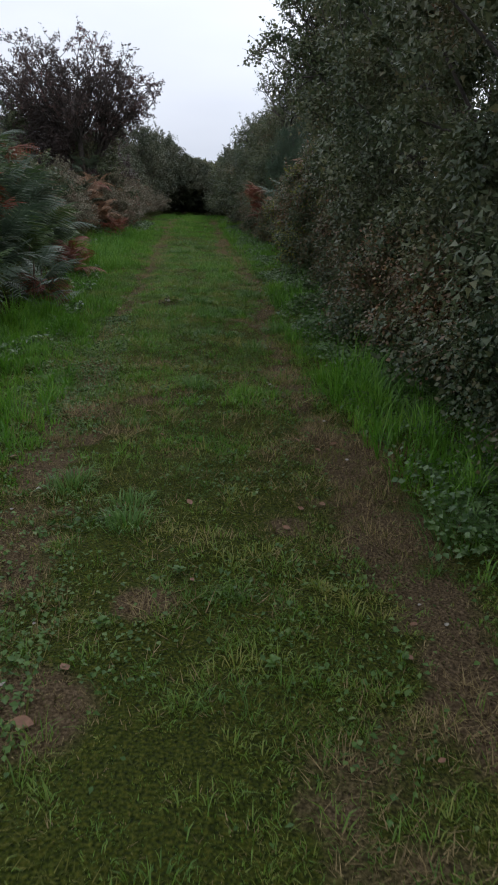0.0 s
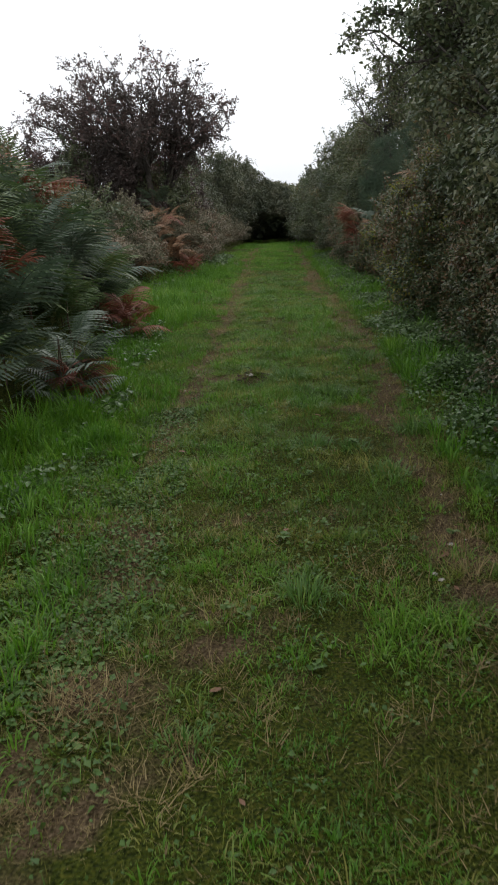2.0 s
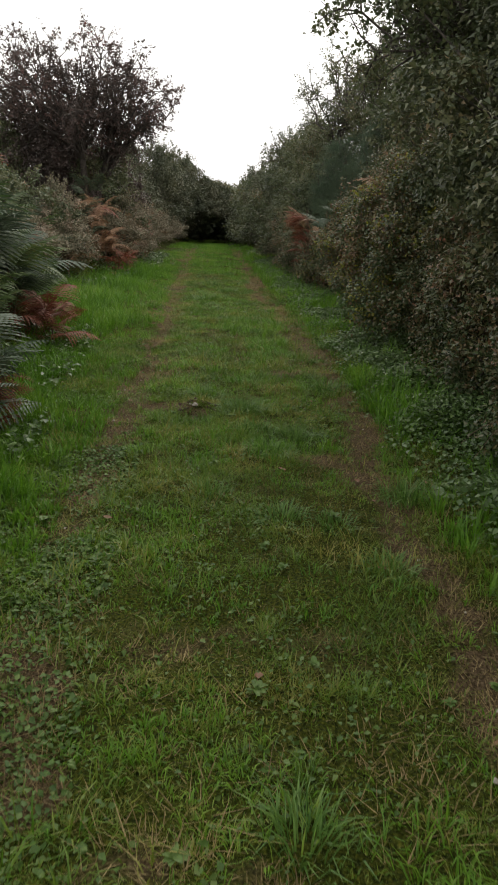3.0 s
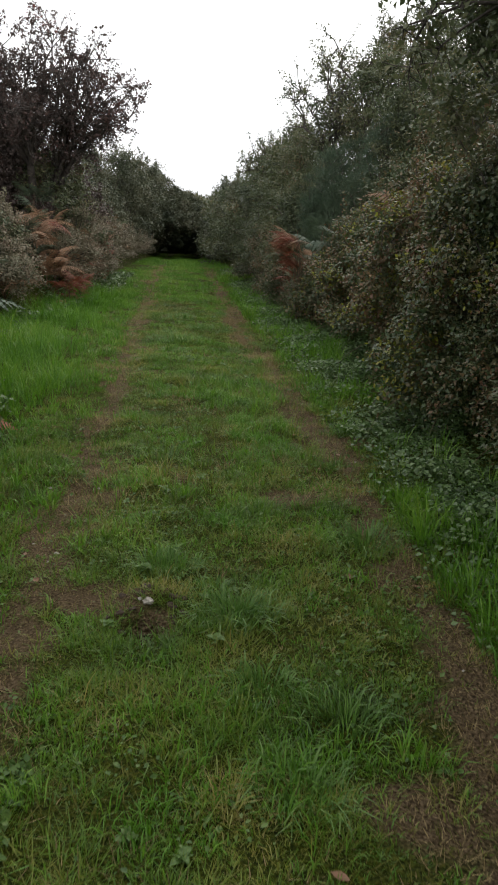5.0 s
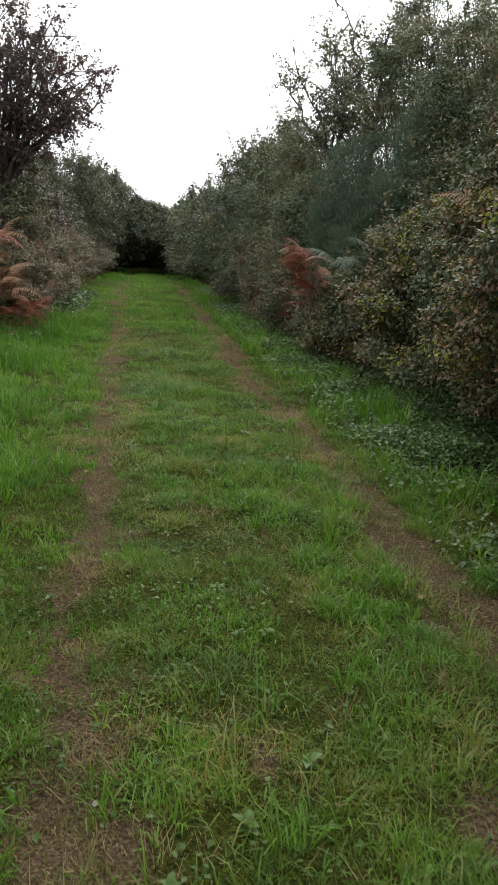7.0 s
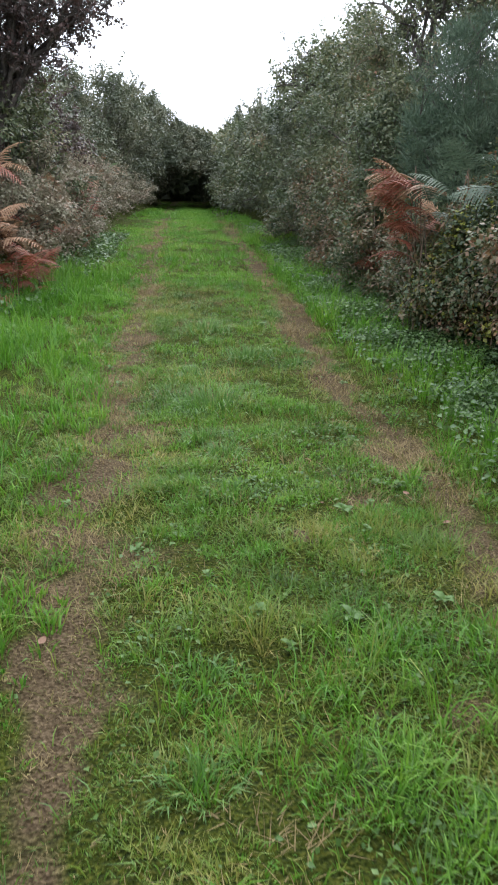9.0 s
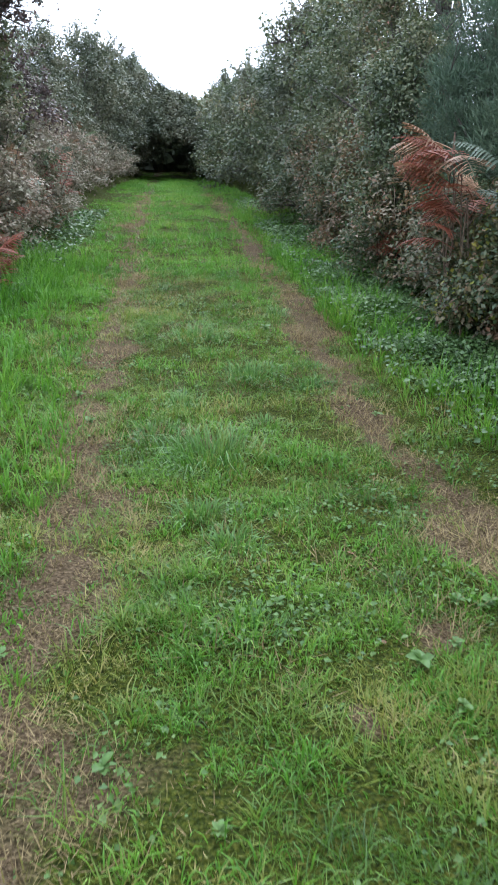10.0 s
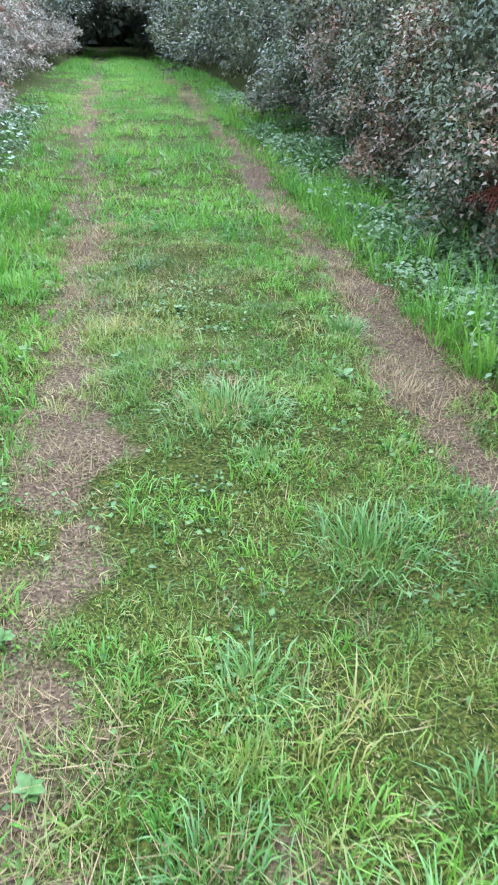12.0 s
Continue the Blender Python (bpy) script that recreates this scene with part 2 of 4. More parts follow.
def value_noise(x, y, scale, seed):
    """Smooth 2D noise in 0..1 from a seeded lattice."""
    g = np.random.default_rng(seed).random((257, 257))
    u, v = np.asarray(x) * scale + 911.3, np.asarray(y) * scale + 457.7
    i, j = np.floor(u).astype(int), np.floor(v).astype(int)
    fu, fv = u - i, v - j
    fu, fv = fu * fu * (3 - 2 * fu), fv * fv * (3 - 2 * fv)
    i0, j0, i1, j1 = i % 257, j % 257, (i + 1) % 257, (j + 1) % 257
    return (g[i0, j0] * (1 - fu) + g[i1, j0] * fu) * (1 - fv) + (g[i0, j1] * (1 - fu) + g[i1, j1] * fu) * fv


def leaf_cards(pos, tip_dir, normal, length, width, fold=0.25):
    """Folded leaves: two triangles each about a midrib."""
    n = len(pos)
    d = unit(tip_dir)
    s = unit(np.cross(d, normal))
    nn = np.cross(s, d)
    L, W = length[:, None], width[:, None]
    v = np.empty((n, 4, 3))
    v[:, 0] = pos
    v[:, 1] = pos + d * L * 0.42 + s * W * 0.5 + nn * W * fold
    v[:, 2] = pos + d * L - nn * L * 0.12
    v[:, 3] = pos + d * L * 0.42 - s * W * 0.5 + nn * W * fold
    b = 4 * np.arange(n)[:, None]
    f = np.concatenate([b + np.array([[0, 1, 2]]), b + np.array([[0, 2, 3]])])
    return v.reshape(-1, 3), f


def tubes(lines, sides=5):
    """Tapered tubes along polylines of (points, radii)."""
    vs, fs, base = [], [], 0
    ang = 2 * np.pi * np.arange(sides) / sides
    for pts, rad in lines:
        pts = np.asarray(pts, float)
        k = len(pts)
        t = unit(np.gradient(pts, axis=0))
        ref = np.where(np.abs(t[:, 2:3]) > 0.9, np.array([[1.0, 0, 0]]), np.array([[0, 0, 1.0]]))
        a = unit(np.cross(t, ref))
        b = np.cross(t, a)
        r = np.asarray(rad, float)[:, None, None]
        ring = pts[:, None] + r * (np.cos(ang)[None, :, None] * a[:, None] + np.sin(ang)[None, :, None] * b[:, None])
        vs.append(ring.reshape(-1, 3))
        i = np.arange(k - 1)[:, None] * sides
        j = np.arange(sides)[None]
        jn = (j + 1) % sides
        fs.append(np.stack([base + i + j, base + i + jn, base + i + sides + jn, base + i + sides + j], -1).reshape(-1, 4))
        base += k * sides
    return np.concatenate(vs), np.concatenate(fs)


# ---- plan: wheel tracks, verges, hedge feet ----
LEFT_TRACK = [(-5, -0.6), (0, -0.75), (3, -0.97), (6, -1.27), (9, -1.53), (12, -1.6), (16, -1.83), (20, -2.18), (24, -2.4), (28, -2.67), (45, -3.6), (70, -4.6)]
RIGHT_TRACK = [(-5, 1.0), (2.2, 0.74), (3.7, 0.69), (4.7, 0.55), (6.1, 0.39), (8.3, 0.2), (10.8, 0.14), (13, 0.06), (14.4, -0.07), (17, -0.3), (20, -0.6), (22.5, -0.74), (26, -1.0), (45, -2.3), (70, -3.4)]
LEFT_EDGE = [(-5, -2.3), (6, -2.3), (9, -2.15), (10.5, -2.35), (13.5, -2.7), (15, -3.1), (16.5, -3.75), (20, -3.85), (22.5, -3.3), (26, -3.5), (30, -3.7), (40, -3.9), (45, -3.95), (70, -5)]
RIGHT_EDGE = [(-5, 1.6), (4, 1.35), (6.3, 1.2), (8.5, 1.0), (11, 0.85), (14.7, 0.65), (18, 0.45), (20.5, 0.15), (23, 0.0), (29, -0.3), (33, -0.75), (36, -1.2), (45, -2.1), (70, -3.2)]


BARE = [(-0.33, 12.0, 0.2), (-0.15, 13.2, 0.16), (-0.35, 2.76, 0.14), (-1.24, 6.77, 0.13), (-1.25, 10.6, 0.2), (-1.68, 12.9, 0.22), (-0.41, 17.3, 0.22), (0.2, 13.4, 0.2), (-0.62, 2.1, 0.25), (0.2, 3.5, 0.15), (-0.62, 16.6, 0.12), (-1.0, 10.65, 0.1), (0.1, 11.0, 0.16), (-1.07, 12.3, 0.1), (-0.98, 16.2, 0.08), (-1.02, 10.36, 0.13), (-1.18, 6.25, 0.15), (-1.07, 5.5, 0.17), (-0.98, 4.9, 0.15), (-0.92, 4.25, 0.13), (-0.1, 9.3, 0.2), (0.1, 9.0, 0.2), (0.18, 10.1, 0.15), (-0.5, 15.0, 0.1)]


def wear_at(x, y):
    """How worn the ground is: the two wheel tracks, broken up, and odd bare patches."""
    x = x + 0.14 * (value_noise(x, y, 1.1, 14) - 0.5) + 0.16 * (value_noise(x, y, 4.0, 15) - 0.5) + 0.1 * (value_noise(x, y, 11.0, 17) - 0.5)
    dl, dr = np.abs(x - curve_at(LEFT_TRACK, y)), np.abs(x - curve_at(RIGHT_TRACK, y))
    n1, n2 = value_noise(x, y, 1.6, 3), value_noise(x, y, 6.0, 4)
    wl_, wr_ = 0.12 + 0.14 * value_noise(x * 0, y, 0.7, 5), 0.11 + 0.11 * value_noise(x * 0, y, 0.6, 6)
    a = np.exp(-(dl / wl_) ** 2) * (0.3 + 0.75 * value_noise(x, y, 0.8, 8)) * np.where(y < 8, 0.75, 1.0)
    a = np.maximum(a, np.exp(-(dl / 0.15) ** 2) * (0.55 + 0.45 * value_noise(x, y, 1.3, 10)) * np.clip((y - 8) / 4, 0, 1))
    b = np.exp(-(dr / wr_) ** 2) * (0.4 + 0.75 * value_noise(x, y, 0.75, 9) + 0.1 * np.exp(-((y - 3.5) / 2.5) ** 2))
    b = np.maximum(b, np.exp(-(dr / 0.15) ** 2) * (0.5 + 0.45 * value_noise(x, y, 1.2, 16)) * np.clip((y - 10) / 4, 0, 1))
    inside = (x > curve_at(LEFT_TRACK, y) - 0.6) & (x < curve_at(RIGHT_TRACK, y) + 0.35)
    near = np.clip((11 - y) / 9, 0, 1)
    patches = np.clip((n1 - 0.58) * 2.4, 0, 1) * (0.3 + 0.4 * near) * inside
    w = np.maximum(np.maximum(a, b), patches) + (n2 - 0.5) * 0.5 + (value_noise(x, y, 15.0, 19) - 0.5) * 0.45
    for px, py, pr in BARE:
        w = np.maximum(w, 0.95 * np.exp(-(((x - px) ** 2 + (y - py) ** 2) / pr ** 2) ** 1.5))
    return np.clip(w, 0, 1)


def ground_z(x, y):
    """Height of the ground: a flat lane with shallow ruts, a bank on each side."""
    x, y = np.asarray(x, float), np.asarray(y, float)
    le, re = curve_at(LEFT_EDGE, y), curve_at(RIGHT_EDGE, y)
    left = np.clip((le + 0.1 - x) / 1.7, 0, 1)
    right = np.clip((x - re - 0.2) / 1.6, 0, 1)
    s = lambda v: v * v * (3 - 2 * v)
    z = (0.75 + 0.3 * np.exp(-((y - 11.5) / 4.5) ** 2)) * s(left) + 0.45 * s(right)
    z = z - 0.28 * s(np.clip((y - 33) / 14, 0, 1))
    far = np.clip((np.abs(x + 1) - 12) / 30, 0, 1)
    z = z * (1 - s(far))
    lane = (1 - np.clip(left * 4, 0, 1)) * (1 - np.clip(right * 4, 0, 1))
    rut = np.exp(-((x - curve_at(LEFT_TRACK, y)) / 0.22) ** 2) + np.exp(-((x - curve_at(RIGHT_TRACK, y)) / 0.25) ** 2)
    bumps = (value_noise(x, y, 0.9, 11) - 0.5) * 0.05 + (value_noise(x, y, 3.5, 12) - 0.5) * 0.04 + (value_noise(x, y, 11.0, 13) - 0.5) * 0.018
    near = np.exp(-(np.maximum(np.abs(x + 1) - 8, 0) / 4) ** 2)
    scrape = np.exp(-((((x + 1.02) / 0.07) ** 2 + ((y - 10.34) / 0.08) ** 2) ** 2)) - 0.3 * np.exp(-(((x + 1.0) / 0.13) ** 2 + ((y - 10.58) / 0.1) ** 2))
    return z - 0.03 * rut * lane * near + bumps * near - 0.19 * scrape


# ---- ground: one sheet out to the horizon ----
def axis(lo, hi, step, far):
    mid = np.arange(lo, hi + step / 2, step)
    out = [hi + step]
    s = step
    while out[-1] < far:
        s *= 1.35
        out.append(out[-1] + s)
    low = [lo - step]
    s = step
    while low[-1] > -far:
        s *= 1.35
        low.append(low[-1] - s)
    return np.concatenate([low[::-1], mid, out])


gx, gy = axis(-4.2, 1.6, 0.065, 1500), axis(1.0, 24.0, 0.075, 1500)
gx = np.unique(np.round(np.concatenate([gx, np.arange(-1.16, -0.8, 0.018)]), 4))
gy = np.unique(np.round(np.concatenate([gy, np.arange(10.22, 10.8, 0.018)]), 4))
GX, GY = np.meshgrid(gx, gy)
gv = np.stack([GX, GY, ground_z(GX, GY)], -1).reshape(-1, 3)
i, j = np.meshgrid(np.arange(len(gx) - 1), np.arange(len(gy) - 1))
a = (j * len(gx) + i).ravel()
ground_mesh = mesh_from("ground", gv, np.stack([a, a + 1, a + 1 + len(gx), a + len(gx)], -1), M_GROUND)
ground_mesh.polygons.foreach_set("use_smooth", np.ones(len(ground_mesh.polygons), dtype=bool))
wear_attr = ground_mesh.attributes.new("wear", "FLOAT", "POINT")
wear_attr.data.foreach_set("value", wear_at(gv[:, 0], gv[:, 1]).astype(np.float32))
tagged(new("ground", ground_mesh), "grassy earth lane with two worn brown wheel tracks", "ground", kind="structure")


# ---- grass ----
def tuft_blades(x, y, count, spread, height, width, seed, flop=0.55, segs=2):
    """Tufts: bent, tapering blades that fan out from each root point."""
    r = np.random.default_rng(seed)
    n = len(x) * count
    X, Y = np.repeat(x, count), np.repeat(y, count)
    S, H = np.repeat(spread, count), np.repeat(height, count)
    a = r.random(n) * 2 * np.pi
    rad = np.sqrt(r.random(n))
    X, Y = X + np.cos(a) * S * rad, Y + np.sin(a) * S * rad
    a = a + r.normal(0, 0.7, n)
    K = np.clip(flop * (0.35 + 0.9 * rad) + 0.22 * r.normal(0, 1, n), 0.04, 1.08)[:, None]
    H = (H * (0.55 + 0.75 * r.random(n)))[:, None]
    W = (width * (0.6 + 0.8 * r.random(n)))[:, None]
    p = np.stack([X, Y, ground_z(X, Y) - 0.004], -1)
    d = np.stack([np.cos(a), np.sin(a), np.zeros(n)], -1)
    s = unit(np.stack([-np.sin(a), np.cos(a), np.zeros(n)], -1) + d * r.normal(0, 0.5, n)[:, None])
    up = np.array([[0, 0, 1.0]])
    m = p + up * H * 0.55 * np.sqrt(np.maximum(1 - (0.45 * K) ** 2, 0.05)) + d * H * 0.32 * K
    t = p + up * H * np.maximum(np.sqrt(np.maximum(1 - (0.85 * K) ** 2, 0.0)), 0.12) + d * H * 0.92 * K
    if segs == 1:
        v = np.stack([p - s * W * 0.5, p + s * W * 0.5, t], 1).reshape(-1, 3)
        return v, [3 * np.arange(n)[:, None] + np.array([[0, 1, 2]])]
    v = np.stack([p - s * W * 0.45, p + s * W * 0.45, m + s * W * 0.5, m - s * W * 0.5, t], 1).reshape(-1, 3)
    b = 5 * np.arange(n)[:, None]
    return v, [b + np.array([[0, 1, 2, 3]]), b + np.array([[3, 2, 4]])]


def grass_sheet(name, label, tufts, count, y0, y1, xl, xr, mat, h, w, seed, keep=None, flop=0.6, spread=0.022, segs=2, category="grass", taper=None):
    r = np.random.default_rng(seed)
    y = y0 + (y1 - y0) * r.random(tufts)
    lo, hi = xl(y), xr(y)
    x = lo + (hi - lo) * r.random(tufts)
    if keep is not None:
        k = r.random(tufts) < keep(x, y)
        x, y = x[k], y[k]
    m = len(x)
    tall = 0.26 + 1.5 * value_noise(x, y, 1.2, seed + 51) * (0.15 + 1.75 * value_noise(x, y, 6.5, seed + 50) ** 1.4)
    if taper is not None:
        tall = tall * taper(x, y)
    v, f = tuft_blades(x, y, count, spread * (0.5 + r.random(m)), h * tall * (0.6 + 0.8 * r.random(m)), w, seed + 1, flop, segs)
    return tagged(new(name, mesh_from(name, v, f, mat)), label, category, kind="stuff")


tl = lambda y: curve_at(LEFT_TRACK, y)
tr_ = lambda y: curve_at(RIGHT_TRACK, y)
el = lambda y: curve_at(LEFT_EDGE, y)
er = lambda y: curve_at(RIGHT_EDGE, y)
patchy = lambda x, y: np.clip(value_noise(x, y, 2.2, 21) * 1.5 + value_noise(x, y, 7.0, 22) * 1.9 - 1.0, 0.08, 1)
mown = lambda x, y: 0.62 + 0.38 * np.clip((y - 5) / 6, 0, 1) - 0.25 * np.clip((y - 13) / 4, 0, 1)
turf_keep = lambda x, y: np.clip(1.25 - 1.25 * wear_at(x, y), 0.1, 1) * patchy(x, y) * (0.66 + 0.34 * np.clip((y - 3) / 5, 0, 1))
grass_sheet("turf_grass", "short green lane grass with thin patches", 88000, 7, 1.0, 23.5, lambda y: tl(y) - 0.6, lambda y: tr_(y) + 0.5, M_GRASS, 0.046, 0.0044, 31, turf_keep, 0.97, 0.026, 1, taper=mown)
grass_sheet("upright_turf_grass", "scattered taller blades standing in the lane grass", 11000, 6, 1.0, 23.5, lambda y: tl(y) - 0.5, lambda y: tr_(y) + 0.45, M_GRASS, 0.07, 0.0036, 30, turf_keep, 0.9, 0.03, taper=mown)
grass_sheet("thatch", "matted olive-brown thatch between the lane grass", 27000, 6, 1.0, 24.0, lambda y: tl(y) - 0.6, lambda y: tr_(y) + 0.5, M_THATCH, 0.04, 0.004, 29, lambda x, y: 0.9 - 0.5 * wear_at(x, y), 1.02, 0.04, 1)
grass_sheet("bright_turf_grass", "bright lime-green grass growing in drifts", 36000, 7, 4.5, 24.0, lambda y: tl(y) - 0.2, lambda y: tr_(y) + 0.25, M_LUSH, 0.058, 0.0042, 32, lambda x, y: np.clip(1.1 - 1.5 * wear_at(x, y), 0, 1) * np.clip(value_noise(x, y, 5.5, 18) * 2.4 - 0.55, 0.06, 1) * np.clip(value_noise(x, y, 1.3, 26) * 2.8 - 0.62 + 0.05 * np.minimum(y - 9, 6) - 0.12 * np.clip(y - 14, 0, 3), 0, 1), 0.85, 0.028, taper=mown)
grass_sheet("far_turf_grass", "short bright green grass further along the lane", 17000, 7, 23.0, 47.0, lambda y: el(y) - 0.1, lambda y: er(y) + 0.15, M_LUSH, 0.06, 0.011, 33, lambda x, y: np.clip(1.15 - 1.2 * wear_at(x, y), 0.1, 1), 0.8, 0.045, 1)
grass_sheet("verge_grass", "long lush green verge grass", 10500, 9, 3.0, 24.0, lambda y: el(y) - 0.25, lambda y: tl(y) - 0.05, M_LUSH, 0.18, 0.0062, 35, lambda x, y: 0.3 + 0.7 * value_noise(x, y, 1.7, 23), 0.68, 0.035, taper=lambda x, y: 0.28 + 0.72 * np.clip((tl(y) - 0.1 - x) / 0.85, 0, 1))
grass_sheet("hedge_foot_grass", "green grass along the hedge foot", 9000, 9, 1.5, 30.0, lambda y: tr_(y) + 0.16, lambda y: er(y) + 0.2, M_LUSH, 0.14, 0.006, 37, lambda x, y: np.clip(value_noise(x, y, 1.3, 25) * 2 - 0.5, 0.08, 1), 0.65, 0.03)
grass_sheet("dead_grass", "flattened straw-coloured dead grass in the tracks", 70000, 6, 1.0, 34.0, lambda y: tl(y) - 0.4, lambda y: tr_(y) + 0.4, M_STRAW, 0.045, 0.0038, 39, lambda x, y: 0.05 + 0.72 * np.clip(wear_at(x, y) * 1.5, 0, 1), 1.0, 0.045, 1)


grass_sheet("tussock_grass", "small flopped tussocks among the lane grass", 3400, 30, 1.0, 23.5, lambda y: tl(y) - 0.5, lambda y: tr_(y) + 0.4, M_GRASS, 0.05, 0.0034, 55, lambda x, y: np.clip(1.2 - 1.4 * wear_at(x, y), 0.06, 1) * np.clip(value_noise(x, y, 2.6, 24) * 2.4 - 0.7, 0.04, 1), 1.04, 0.055, taper=mown)


def ground_leaves(name, label, n, y0, y1, xl, xr, mat, size, h, seed, keep, category="groundcover"):
    """Low broad-leaved growth: flat-lying leaves held a little above the ground."""
    r = np.random.default_rng(seed)
    y = y0 + (y1 - y0) * r.random(n)
    lo, hi = xl(y), xr(y)
    x = lo + (hi - lo) * r.random(n)
    k = r.random(n) < keep(x, y)
    x, y = x[k], y[k]
    m = len(x)
    tall = value_noise(x, y, 2.4, seed + 3)
    p = np.stack([x, y, ground_z(x, y) + 0.006 + h * tall * np.sqrt(r.random(m))], -1)
    tip = r.normal(0, 1, (m, 3)) * np.array([[1, 1, 0.35]]) + np.array([[0, 0, -0.15]])
    nor = r.normal(0, 0.4, (m, 3)) + np.array([[0, 0, 1.0]])
    L = size * (0.55 + 0.9 * r.random(m))
    v, f = leaf_cards(p, tip, nor, L, L * 0.75, 0.15)
    return tagged(new(name, mesh_from(name, v, f, mat)), label, category, kind="stuff")


ground_leaves("ground_ivy", "dark glossy ivy and nettles spreading from the hedge foot", 230000, 3.0, 31.0, lambda y: er(y) - 0.6, lambda y: er(y) + 0.9, M_IVY, 0.034, 0.22, 41, lambda x, y: np.clip(0.05 + (x - er(y) + 0.6) * 1.6, 0, 1) * np.clip(value_noise(x, y, 1.4, 27) * 2.6 - 0.25, 0.12, 1))
ground_leaves("low_weeds", "small creeping weeds among the lane grass", 32000, 1.2, 24.0, lambda y: tl(y) - 0.5, lambda y: tr_(y) + 0.5, M_NETTLE, 0.02, 0.04, 43, lambda x, y: np.clip(1.4 - 1.6 * wear_at(x, y), 0.05, 1) * np.clip(value_noise(x, y, 1.8, 28) * 3.2 - 1.6, 0.04, 1))
ground_leaves("clover_patches", "dark green clover growing in small dense patches", 42000, 1.5, 24.0, lambda y: tl(y) - 0.3, lambda y: tr_(y) + 0.4, M_NETTLE, 0.019, 0.055, 49, lambda x, y: np.clip(1.5 - 1.8 * wear_at(x, y), 0.04, 1) * np.clip(value_noise(x, y, 3.4, 48) * 5.0 - 3.1, 0, 1))
ground_leaves("track_weeds", "pale small-leaved weeds along the worn track", 20000, 1.5, 9.5, lambda y: tl(y) - 0.45, lambda y: tl(y) + 0.3, M_NETTLE, 0.024, 0.03, 47, lambda x, y: np.clip(value_noise(x, y, 1.6, 38) * 3.0 - 0.9, 0.04, 1))
ground_leaves("bank_weeds", "low green weeds under the bracken", 30000, 4.5, 30.0, lambda y: el(y) - 1.6, lambda y: el(y) + 0.35, M_IVY, 0.05, 0.22, 45, lambda x, y: np.clip(value_noise(x, y, 1.1, 29) * 2.4 - 0.5 + 0.5 * (y > 16), 0.08, 1))


# ---- bushes ----
def clump_leaves(centres, radii, per, length, width, seed, needle=False, kite=False):
    """Small pointed leaves round each clump centre, most on its upper and outer side."""
    r = np.random.default_rng(seed)
    n = len(centres) * per
    c = np.repeat(centres, per, 0)
    R = np.repeat(radii, per)[:, None]
    d = unit(r.normal(0, 1, (n, 3)))
    low = (d[:, 2] < -0.15) & (r.random(n) < 0.6)
    d[low, 2] *= -1
    pos = c + d * R * (r.random((n, 1)) ** 0.42) * np.array([[1, 1, 0.85]])
    if needle:
        tip = unit(d + np.array([[0, 0, 0.7]]) + 0.5 * r.normal(0, 1, (n, 3)))
        nor = unit(r.normal(0, 1, (n, 3)))
    else:
        tip = unit(0.5 * d + 0.7 * r.normal(0, 1, (n, 3)) + np.array([[0, 0, -0.25]]))
        nor = unit(d + np.array([[0, 0, 0.7]]) + 0.3 * r.normal(0, 1, (n, 3)))
    k = 0.6 + 0.8 * r.random(n)
    sd = unit(np.cross(tip, nor)) * (width * k * 0.5)[:, None]
    if kite:
        ln = tip * (length * k)[:, None]
        v = np.stack([pos, pos + ln * 0.45 + sd, pos + ln - nor * (0.1 * length), pos + ln * 0.45 - sd], 1).reshape(-1, 3)
        return v, 4 * np.arange(n)[:, None] + np.array([[0, 1, 2, 3]])
    v = np.stack([pos - sd, pos + sd, pos + tip * (length * k)[:, None]], 1).reshape(-1, 3)
    return v, 3 * np.arange(n)[:, None] + np.array([[0, 1, 2]])


